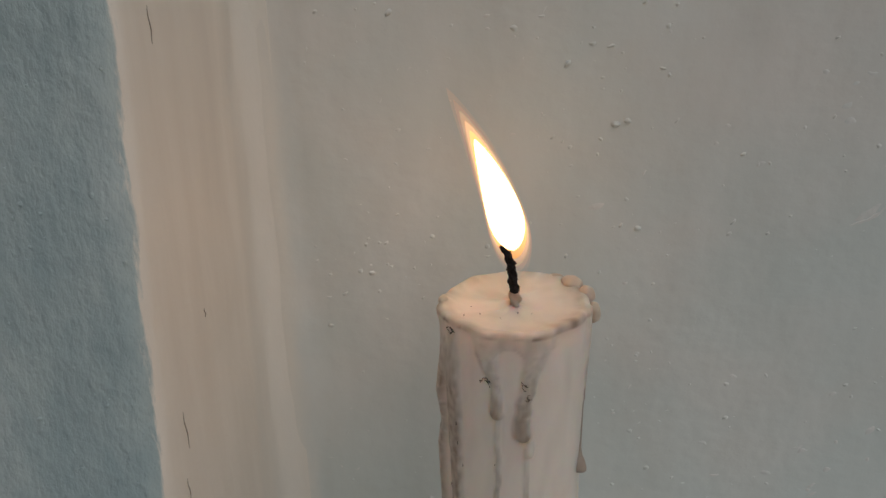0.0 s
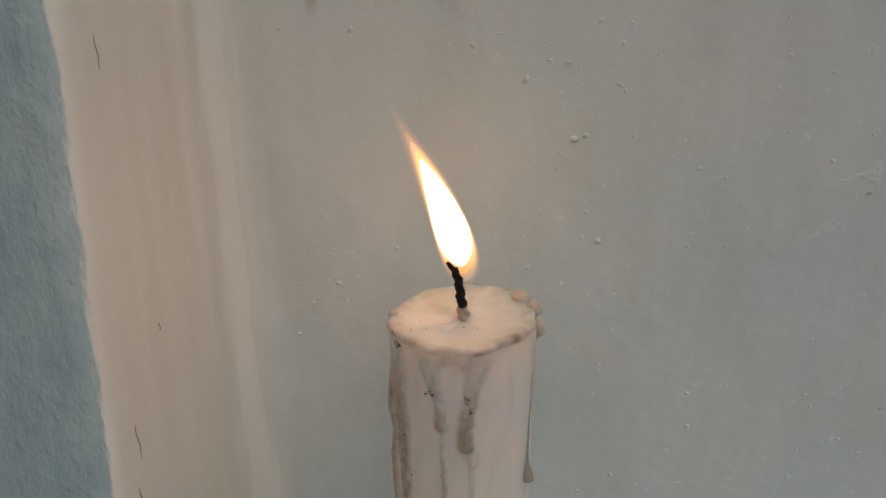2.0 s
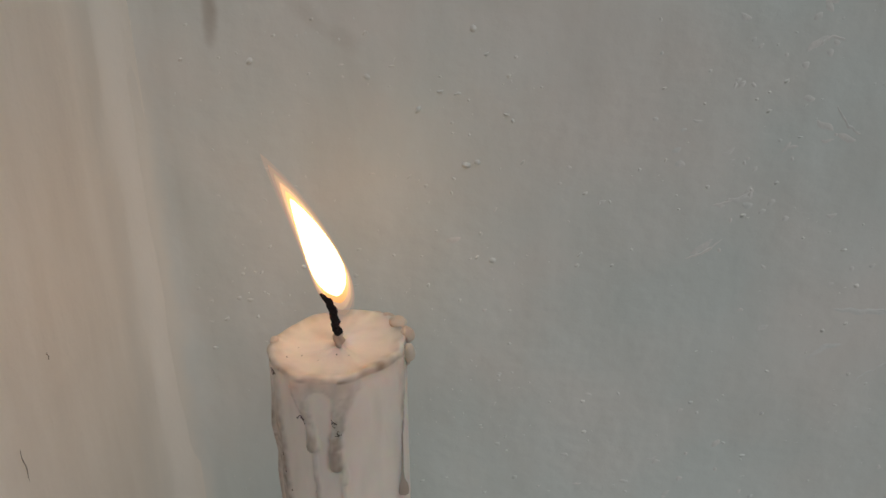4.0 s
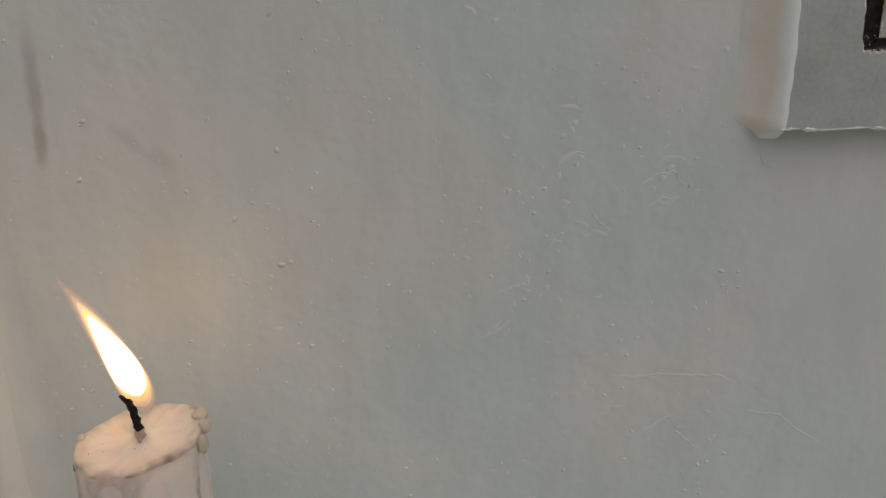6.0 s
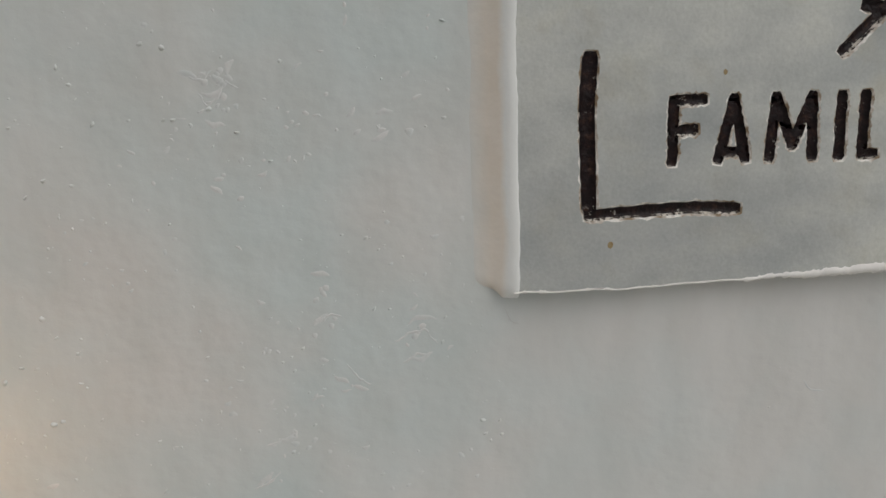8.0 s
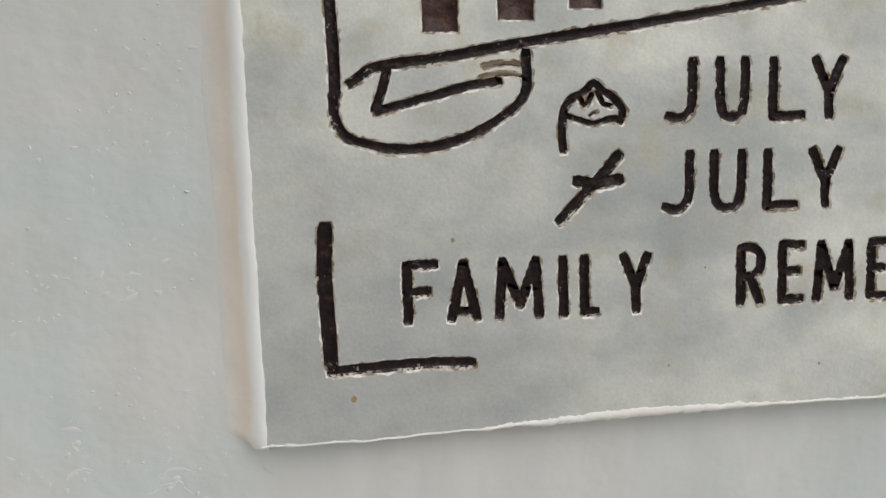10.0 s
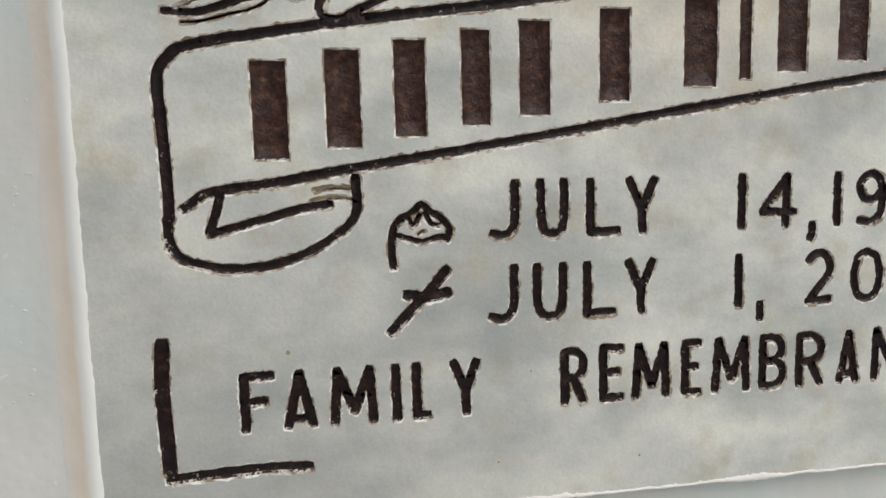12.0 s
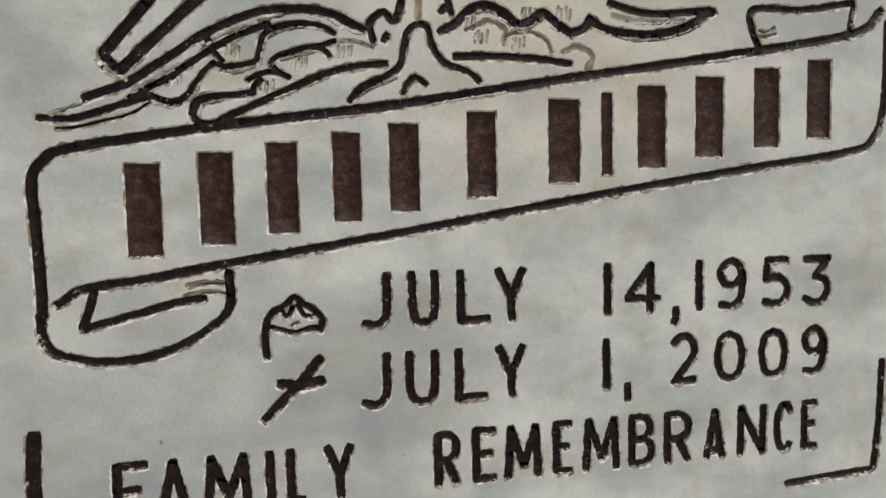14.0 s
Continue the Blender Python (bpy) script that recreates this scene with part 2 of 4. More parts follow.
def glow(name, colour, strength):
    """Burning gas: it adds its own light and lets the rest through."""
    mat = bpy.data.materials.new(name)
    mat.use_nodes = True
    nt = mat.node_tree
    nt.nodes.clear()
    em, tr, add, out = (nt.nodes.new("ShaderNode" + k) for k in ("Emission", "BsdfTransparent", "AddShader", "OutputMaterial"))
    em.inputs["Color"].default_value, em.inputs["Strength"].default_value = (*colour, 1), strength
    # the gas burns clear and weak beside the wick
    xyz, rise = nt.nodes.new("ShaderNodeSeparateXYZ"), nt.nodes.new("ShaderNodeMapRange")
    rise.interpolation_type = "SMOOTHSTEP"
    nt.links.new(coords(nt), xyz.inputs[0])
    nt.links.new(xyz.outputs["Z"], rise.inputs["Value"])
    for key, value in (("From Min", 0.1510), ("From Max", 0.1615), ("To Min", 0.03 * strength), ("To Max", strength)):
        rise.inputs[key].default_value = value
    nt.links.new(rise.outputs["Result"], em.inputs["Strength"])
    nt.links.new(em.outputs[0], add.inputs[0])
    nt.links.new(tr.outputs[0], add.inputs[1])
    nt.links.new(add.outputs[0], out.inputs["Surface"])
    return mat


M_WALL, M_PILLAR, M_MARBLE = wall_paint(), pillar_paint(), marble()
M_PLASTER = plain("thick_cream_white_plaster", (0.78, 0.755, 0.71), (0.86, 0.84, 0.80), 60, 0.6, [(70, 0.0008), (900, 0.00006)])
M_WARMED = candle_warmed_plaster()
# for upward sides of cuts: rubbed paint, plus light from above put into the colour
M_WORN_LIT = worn_enamel("worn_top_lit_enamel", ((0.35, (0.010, 0.008, 0.008)), (0.65, (0.05, 0.027, 0.02))), 0.47, 0.46)
M_CRACK = plain("brown_crack_dirt", (0.20, 0.15, 0.115), (0.32, 0.26, 0.21), 900, 0.9, [(900, 0.0001)])
M_FLAKE = plain("clean_white_paint", (0.64, 0.675, 0.66), (0.73, 0.73, 0.71), 300, 0.5, [(700, 0.00012)])
M_TAN = plain("tan_undercoat", (0.34, 0.27, 0.17), (0.55, 0.47, 0.34), 500, 0.6, [(700, 0.0003)])
M_CHIP = plain("freshly_chipped_marble", (0.30, 0.22, 0.14), (0.88, 0.86, 0.80), 300, 0.55, [(900, 0.0004)], 5, span=(0.40, 0.60))
M_PALE = plain("scraped_white_stone", (0.62, 0.54, 0.42), (0.95, 0.93, 0.87), 420, 0.55, [(800, 0.0005)], 5, span=(0.38, 0.50))
M_BLACK = worn_enamel("black_brown_enamel", ((0.30, (0.004, 0.003, 0.004)), (0.55, (0.018, 0.009, 0.009)), (0.74, (0.065, 0.033, 0.022))), 0.615, 0.60)
M_BROWN = worn_enamel("red_brown_enamel", ((0.28, (0.016, 0.009, 0.008)), (0.52, (0.055, 0.026, 0.019)), (0.74, (0.13, 0.066, 0.042))), 0.67, 0.62)
M_RUST = plain("brown_mineral_spot", (0.28, 0.20, 0.10), (0.40, 0.31, 0.17), 1500, 0.7, [(1500, 0.0001)])
M_WAX = wax("white_wax", (0.83, 0.755, 0.685), 1.0, (0.25, 0.20, 0.16))
M_DRIP = wax("greyish_translucent_wax", (0.40, 0.33, 0.275), 0.25)
M_FOOT = wax("waxed_wick", (0.50, 0.36, 0.29), 0.4)
M_LUMP = wax("brownish_translucent_wax", (0.58, 0.475, 0.395), 0.7)
M_SOOT = plain("black_soot", (0.018, 0.012, 0.010), (0.09, 0.055, 0.04), 1500, 0.85, [(2500, 0.0002)])
M_WICK = plain("charred_wick", (0.006, 0.005, 0.005), (0.03, 0.02, 0.018), 2200, 0.9, [(1800, 0.0006)])
# whitened so that the unseen ledge reflects light onto candle and lower walls
M_CEMENT = plain("light_bouncing_cement", (0.58, 0.58, 0.55), (0.74, 0.73, 0.70), 35, 0.85, [(120, 0.0015), (900, 0.0003)])
M_GROUND = plain("packed_earth", (0.10, 0.085, 0.065), (0.20, 0.17, 0.13), 3, 0.95, [(12, 0.02), (90, 0.004)])


# ---------------------------------------------------------------- mesh helpers
def mesh_object(name, verts, faces, mats, parent=None, label="", smooth=True, slots=None):
    me = bpy.data.meshes.new(name)
    me.from_pydata([tuple(v) for v in verts], [], [tuple(f) for f in faces])
    for mt in mats if isinstance(mats, (list, tuple)) else [mats]:
        me.materials.append(mt)
    if slots is not None:
        me.polygons.foreach_set("material_index", slots)
    me.polygons.foreach_set("use_smooth", [smooth] * len(me.polygons))
    me.update()
    ob = new(name, me)
    if parent:
        ob.parent = parent
    if label:
        tagged(ob, label)
    return ob


def grid_faces(rows, cols, wrap=False):
    out = []
    for i in range(rows - 1):
        for j in range(cols if wrap else cols - 1):
            k = (j + 1) % cols
            out.append((i * cols + j, i * cols + k, (i + 1) * cols + k, (i + 1) * cols + j))
    return out


def rnd(x, y, z, scale, amount):
    return noise.noise(Vector((x, y, z)) * scale) * amount


def block(name, lo, hi, mat, parent=None, bevel=0.003):
    bm = bmesh.new()
    bmesh.ops.create_cube(bm, size=1.0)
    for v in bm.verts:
        v.co = Vector([lo[k] + (v.co[k] + 0.5) * (hi[k] - lo[k]) for k in range(3)])
    bmesh.ops.bevel(bm, geom=bm.edges[:], offset=bevel, segments=2, affect="EDGES")
    me = bpy.data.meshes.new(name)
    bm.to_mesh(me)
    bm.free()
    me.materials.append(mat)
    ob = new(name, me)
    if parent:
        ob.parent = parent
    return ob


# ---------------------------------------------------------------- setting


def wall_y(x, z):
    hollow = 0.0011 * math.exp(-(((x + 0.0490 + 0.0015 * math.sin(z * 40)) / 0.0032) ** 2))
    return WALL_Y + hollow + rnd(x, 0, z, 28, 0.0005) + rnd(x, 3, z, 90, 0.00016)


def build_setting():
    ground = mesh_object("ground", [(-400, -400, -0.55), (400, -400, -0.55), (400, 400, -0.55), (-400, 400, -0.55)], [(0, 1, 2, 3)], M_GROUND, smooth=False)
    tagged(ground, "bare packed earth round the tomb", "ground", kind="structure")
    # out of view: carries the candle and serves as a reflector from below
    ledge = block("ledge", (-0.6, -0.40, -0.55), (1.3, 0.16, 0.0), M_CEMENT, bevel=0.006)
    tagged(ledge, "unseen cement ledge under the candle, whitened to bounce light up", "ledge", kind="structure")

    # uneven plastered wall
    xs = np.concatenate([np.arange(-0.065, 0.50, 0.003), np.arange(0.50, 1.3, 0.05)])
    zs = np.concatenate([np.arange(0.0, 0.45, 0.003), np.arange(0.45, 1.15, 0.05)])
    verts = [(x, wall_y(x, z), z) for z in zs for x in xs]
    faces = grid_faces(len(zs), len(xs))
    n = len(verts)
    verts += [(xs[0], 0.155, 0), (xs[-1], 0.155, 0), (xs[-1], 0.155, zs[-1]), (xs[0], 0.155, zs[-1])]
    a, b, c, d = 0, len(xs) - 1, n - 1, n - len(xs)
    faces += [(n + 1, n, n + 3, n + 2), (d, c, n + 2, n + 3), (b, n + 1, n + 2, c), (n, a, d, n + 3)]
    wall = mesh_object("wall_north", verts, faces, M_WALL)
    for poly in wall.data.polygons[-4:]:
        poly.use_smooth = False
    tagged(wall, "white painted plaster wall with blisters and brush marks", "wall", kind="structure")

    # projecting pillar: battered front, worn arris, reveal and cove into the wall
    prof = [(-0.60, 0.0)] + [(-0.60 + 0.5484 * k / 24, 0.0) for k in range(1, 24)]
    prof += [(-0.0560, 0.0), (-0.0540, 0.0002), (-0.0524, 0.0008), (-0.0514, 0.0020), (-0.0511, 0.0036)]
    zs2 = np.concatenate([np.arange(0.0, 0.40, 0.002), np.arange(0.40, 1.2, 0.05)])
    rows = []
    for z in zs2:
        fy = -0.0240 + (z - 0.16) * 0.09
        row = [(x + rnd(x, 9, z, 60, 0.0003), fy + y + rnd(x, 5, z, 45, 0.0009) * min(1.0, max(0.25, (-0.056 - x) / 0.02)) + rnd(x, 7, z, 160, 0.0003), z) for x, y in prof]
        y0 = fy + 0.0036
        for k in range(1, 13):
            u = k / 12
            x, y = -0.0511 - 0.0085 * u, y0 + (WALL_Y - 0.005 - y0) * u
            row.append((x + rnd(x, y, z, 50, 0.0003 + 0.0004 * u) + rnd(x, y, z, 170, 0.0002), y, z))
        for k in range(1, 9):
            a = k / 8 * math.pi / 2
            row.append((-0.0596 + rnd(-0.0596, WALL_Y, z, 50, 0.0007) * (1 - k / 8) + 0.0065 * (1 - math.cos(a)), WALL_Y - 0.005 + 0.0054 * math.sin(a), z))
        rows.append(row)
    cols = len(rows[0])
    verts = [p for r in rows for p in r]
    n, top = len(verts), float(zs2[-1])
    verts += [(-0.60, 0.158, 0), (-0.0535, 0.158, 0), (-0.0535, 0.158, top), (-0.60, 0.158, top)]
    faces = grid_faces(len(rows), cols)
    faces += [(n + 1, n, n + 3, n + 2), (n, 0, n - cols, n + 3), (cols - 1, n + 1, n + 2, n - 1), tuple(range(n - cols, n)) + (n + 2, n + 3)]
    pillar = mesh_object("wall_west", verts, faces, M_PILLAR)
    for poly in pillar.data.polygons[-4:]:
        poly.use_smooth = False
    tagged(pillar, "blue-grey painted pillar with a cream reveal", "wall", kind="structure")
    for x, y, z, length in ((-0.0512, -0.0185, 0.1385, 0.0065), (-0.0516, -0.0075, 0.151, 0.0016), (-0.0513, -0.0205, 0.128, 0.004), (-0.0514, -0.0125, 0.197, 0.005)):
        pts = [Vector((x + 0.0008 + rnd(x, y, z - length * k / 8, 50, 0.0007), y + rnd(0, 4, k * 0.3, 1, 0.0004), z - length * k / 8)) for k in range(9)]
        thread("crack", pts, [0.00003 + 0.00006 * math.sin(math.pi * k / 8) for k in range(9)], M_CRACK, pillar, 5)
    return wall, pillar


def dome(verts, faces, x, z, r, h, turn, squash, seed):
    """A blister: a low irregular dome on the wall."""
    n, base = 9, len(verts)
    for ring, (k, up) in enumerate(((1.0, -0.02), (0.72, 0.62), (0.36, 0.93))):
        for i in range(n):
            a = 2 * math.pi * i / n
            w = k * r * (1 + 0.55 * noise.noise(Vector((math.cos(a) + seed, math.sin(a), seed * 3.1))))
            u, v = math.cos(a) * w, math.sin(a) * w * squash
            verts.append((x + u * math.cos(turn) - v * math.sin(turn), wall_y(x, z) + 0.0001 - h * up, z + u * math.sin(turn) + v * math.cos(turn)))
    verts.append((x, wall_y(x, z) + 0.0001 - h, z))
    for ring in range(2):
        for i in range(n):
            j = (i + 1) % n
            faces.append((base + ring * n + i, base + ring * n + j, base + (ring + 1) * n + j, base + (ring + 1) * n + i))
    for i in range(n):
        faces.append((base + 2 * n + i, base + 2 * n + (i + 1) % n, base + 3 * n))


def flake(verts, faces, x, z, length, turn, w, h, bend):
    """A curled lip of lifted paint: a thin ridge, sharp on its upper side."""
    steps, base = 10, len(verts)
    for i in range(steps + 1):
        u = i / steps - 0.5
        fade = math.sin(math.pi * (i / steps)) ** 0.6 + 0.02
        px = length * u
        pz = bend * length * (u * u * 4 - 1) * 0.16 + rnd(x + px, 2, z, 420, 0.0009)
        for off, up in ((-1.0, -0.15), (-0.2, 0.5), (0.25, 1.0), (0.75, -0.15)):
            a, b = px, pz + off * w * fade
            qx, qz = x + a * math.cos(turn) - b * math.sin(turn), z + a * math.sin(turn) + b * math.cos(turn)
            verts.append((qx, wall_y(qx, qz) + 0.00004 - h * up * fade, qz))
    for i in range(steps):
        for j in range(3):
            k = base + i * 4 + j
            faces.append((k, k + 4, k + 5, k + 1))


def crease(verts, faces, pts, w, h, seed):
    """A thin kinked lip of cracked paint along the points (mm)."""
    line = []
    for (x0, z0), (x1, z1) in zip(pts, pts[1:]):
        n = max(2, int(math.hypot(x1 - x0, z1 - z0) / 0.5))
        line += [(x0 + (x1 - x0) * k / n, z0 + (z1 - z0) * k / n) for k in range(n)]
    line.append(pts[-1])
    base, n = len(verts), len(line)
    for i, (x, z) in enumerate(line):
        x += 0.5 * noise.noise(Vector((x * 0.7, z * 0.7, seed)))
        z += 0.5 * noise.noise(Vector((x * 0.7, z * 0.7, seed + 5)))
        fade = (0.25 + 0.75 * math.sin(math.pi * (i + 0.5) / n) ** 0.5) * (1 + 0.6 * noise.noise(Vector((i * 0.45, seed, 2))))
        for off, up in ((-1.6, -0.3), (-0.3, 0.7), (0.3, 1.0), (0.6, -0.3)):
            qx, qz = x * MM, (z + off * w * fade) * MM
            verts.append((qx, wall_y(qx, qz) - h * up * fade * MM, qz))
    for i in range(n - 1):
        for j in range(3):
            k = base + i * 4 + j
            faces.append((k, k + 4, k + 5, k + 1))


# cracked lips of paint on the wall, in millimetres
CREASES = (
    ((118, 194), (122, 196.5), (126.5, 197.4), (130, 193)), ((119, 139), (127, 139.6), (136, 138.8), (145, 138.4), (149, 136)),
    ((122, 120), (129, 125.6), (131, 126), (133, 121), (140, 115)), ((153, 127), (163, 125.5), (168, 121), (176, 116)),
    ((81, 165.5), (85, 166.6), (89.5, 169)), ((76, 152), (80, 154), (84, 157)), ((105, 188), (108, 184), (111, 182)), ((120, 188), (124, 190.5), (127, 190)),
    ((72, 262), (74, 259), (77, 261), (79, 265), (82, 263)), ((70, 266), (74, 265.4), (76, 268)), ((98, 200.5), (101, 203), (104, 202)),
)


def build_blisters(wall, pillar):
    rng = random.Random(7)
    verts, faces = [], []
    # the larger blisters, in millimetres on the wall
    for x, z, r in ((12, 187.5, 1.5), (23, 174.6, 1.7), (29.6, 151, 1.5), (37.7, 269.5, 1.1), (93, 269.3, 0.9), (32.5, 194.9, 0.9), (33.6, 185, 1.0), (24.4, 205, 1.3), (66.9, 192.1, 0.8),
                    (20, 171.5, 0.9), (19.5, 168, 0.7), (51, 168, 1.1), (57, 166, 0.7), (33, 232, 0.8), (36, 229, 0.8), (29, 224, 0.9), (47, 240, 0.7), (34, 199, 0.8), (88, 163, 1.2)):
        dome(verts, faces, x * MM, z * MM, r * 0.66 * MM, r * 0.50 * MM, rng.uniform(0, 3), rng.uniform(0.6, 1), rng.random() * 9)
    for k in range(1500):
        x, z = rng.uniform(-0.045, 0.15), rng.uniform(0.07, 0.36)
        if noise.noise(Vector((x * 26, 4, z * 26))) < -0.12 + 0.3 * (k % 3 == 0) or (x > 0.135 and z > 0.2):
            continue
        r = 0.00026 + 0.0007 * rng.random() ** 3
        dome(verts, faces, x, z, r, r * rng.uniform(0.35, 0.9), rng.uniform(-0.3, 1.0), rng.uniform(0.35, 0.9), rng.random() * 9)
    for k in range(50):
        x, z = rng.uniform(0.15, 0.45), rng.uniform(0.10, 0.2)
        r = 0.00014 + 0.0003 * rng.random() ** 3
        dome(verts, faces, x, z, r, r * 0.5, 0, 0.8, rng.random() * 9)
    ob = mesh_object("blister", verts, faces, M_WALL, wall)
    tagged(ob, "small blisters in the white paint", kind="stuff")
    verts, faces = [], []
    for k in range(170):
        x, z = rng.uniform(-0.10, -0.0525), rng.uniform(0.09, 0.24)
        first = len(verts)
        r = 0.00016 + 0.00042 * rng.random() ** 2
        dome(verts, faces, x, z, r, r * 0.7, rng.uniform(0, 3), 0.8, rng.random() * 9)
        shift = -0.0240 + (z - 0.16) * 0.09 + rnd(x, 5, z, 45, 0.0009) * min(1.0, max(0.25, (-0.056 - x) / 0.02)) + rnd(x, 7, z, 160, 0.0003) - wall_y(x, z)
        verts[first:] = [(a, b + shift, c) for a, b, c in verts[first:]]
    ob = mesh_object("blister", verts, faces, M_PILLAR, pillar)
    tagged(ob, "small blisters in the blue-grey paint", kind="stuff")
    verts, faces = [], []
    for x, z, length, turn, bend in ((75.7, 263, 7, 0.25, 1.0), (80.6, 268, 5, 1.1, -0.6), (69.6, 266.4, 6, -0.3, -0.8), (75.4, 254.5, 6, -0.2, 0.1), (118.5, 255.4, 5, 0.1, -1.0),
                                     (117, 250, 6, 0.5, 0.6), (74, 237.6, 4, -0.8, 0.2), (99, 213.6, 6, -0.2, -0.9), (126, 199, 9, 0.1, -1.3), (125, 190, 8, 0.25, 0.8), (98.5, 201, 6, 0.6, -0.7),
                                     (87, 167, 6, 0.3, 0.2), (120, 139, 16, -0.05, 0.1), (113, 128, 9, 0.5, -0.7), (79.5, 155, 7, 0.6, 0.1), (103, 184, 5, -0.6, 0.2), (20, 156, 4, 0.1, 0.3), (108, 181, 5, -0.4, -0.3)):
        flake(verts, faces, x * MM, z * MM, length * MM, turn, 0.0013, 0.00020, bend)
    for k in range(900):
        x, z = rng.uniform(-0.050, 0.147), rng.uniform(0.08, 0.34)
        if noise.noise(Vector((x * 30, 1, z * 30))) < rng.uniform(-0.25, 0.35):
            continue
        near = 0.45 + 0.55 * min(1.0, max(0.0, (x - 0.02) / 0.05))
        flake(verts, faces, x, z, (0.0008 + 0.0030 * rng.random() ** 2) * near, rng.gauss(0.30, 0.35), rng.uniform(0.0006, 0.0014) * near, rng.uniform(0.00010, 0.00024), rng.uniform(-1, 1))
    # the peeling patch: a swarm of short lifted scraps
    for cx, cz, sx, sz, count in ((76, 263, 7, 6, 15), (118, 252, 6, 4, 6), (100, 207, 7, 8, 7), (126, 194, 7, 7, 6), (88, 165, 8, 7, 7)):
        for k in range(count):
            flake(verts, faces, rng.gauss(cx, sx * 0.5) * MM, rng.gauss(cz, sz * 0.5) * MM, rng.uniform(0.8, 2.8) * MM, rng.gauss(0.25, 0.4), rng.uniform(0.7, 1.8) * MM, rng.uniform(0.14, 0.28) * MM, rng.uniform(-1, 1))
    for k, pts in enumerate(CREASES):
        crease(verts, faces, pts, 0.42, 0.15, k * 3.7)
    for k in range(7):
        flake(verts, faces, rng.uniform(0.2, 0.42), rng.uniform(0.13, 0.19), rng.uniform(0.004, 0.009), rng.uniform(-0.6, 0.6), 0.0004, 0.0002, 0.4)
    for pts in (((149.0, 201.5), (150.2, 198.4), (152.6, 197.6)),):
        line = [Vector((x * MM, wall_y(x * MM, z * MM) - 0.00003, z * MM)) for x, z in [(a.x, a.y) for a in smooth_line(pts, 0.5)]]
        thread("crack", line, [0.00003] * len(line), M_CRACK, wall, 5)
    ob = mesh_object("paint_flake", verts, faces, M_FLAKE, wall)
    tagged(ob, "lifted flakes of white paint", kind="stuff")


# ---------------------------------------------------------------- plaque
def smooth_line(pts, step=1.1):
    """A curve through the points, evenly divided (millimetres)."""
    p = [Vector(q) for q in pts]
    p = [2 * p[0] - p[1]] + p + [2 * p[-1] - p[-2]]
    out = []
    for i in range(1, len(p) - 2):
        a, b, c, d = p[i - 1 : i + 3]
        n = max(1, int((c - b).length / step))
        for k in range(n):
            t = k / n
            out.append(0.5 * ((2 * b) + (c - a) * t + (2 * a - 5 * b + 4 * c - d) * t * t + (3 * b - a - 3 * c + d) * t ** 3))
    out.append(p[-2])
    return out


def stroke_loop(line, width, seed, ragged=0.22):
    """The outline of a cut of that width along the line, with round ends."""
    left, right = [], []
    n = len(line)
    for i, q in enumerate(line):
        d = (line[min(i + 1, n - 1)] - line[max(i - 1, 0)]).normalized()
        side = Vector((-d.y, d.x))
        w = width / 2 * (1 + 0.10 * noise.noise(Vector((i * 0.35, seed, 0))))
        left.append(q + side * (w + ragged * noise.noise(Vector((i * 0.9, seed, 5)))))
        right.append(q - side * (w + ragged * noise.noise(Vector((i * 0.9, seed, 9)))))
    d0, d1 = (line[0] - line[1]).normalized(), (line[-1] - line[-2]).normalized()
    start = [line[0] + d0 * width * 0.40 + Vector((-d0.y, d0.x)) * width * s for s in (-0.36, 0.34)]
    end = [line[-1] + d1 * width * 0.40 + Vector((-d1.y, d1.x)) * width * s for s in (-0.34, 0.36)]
    return right + end + left[::-1] + start


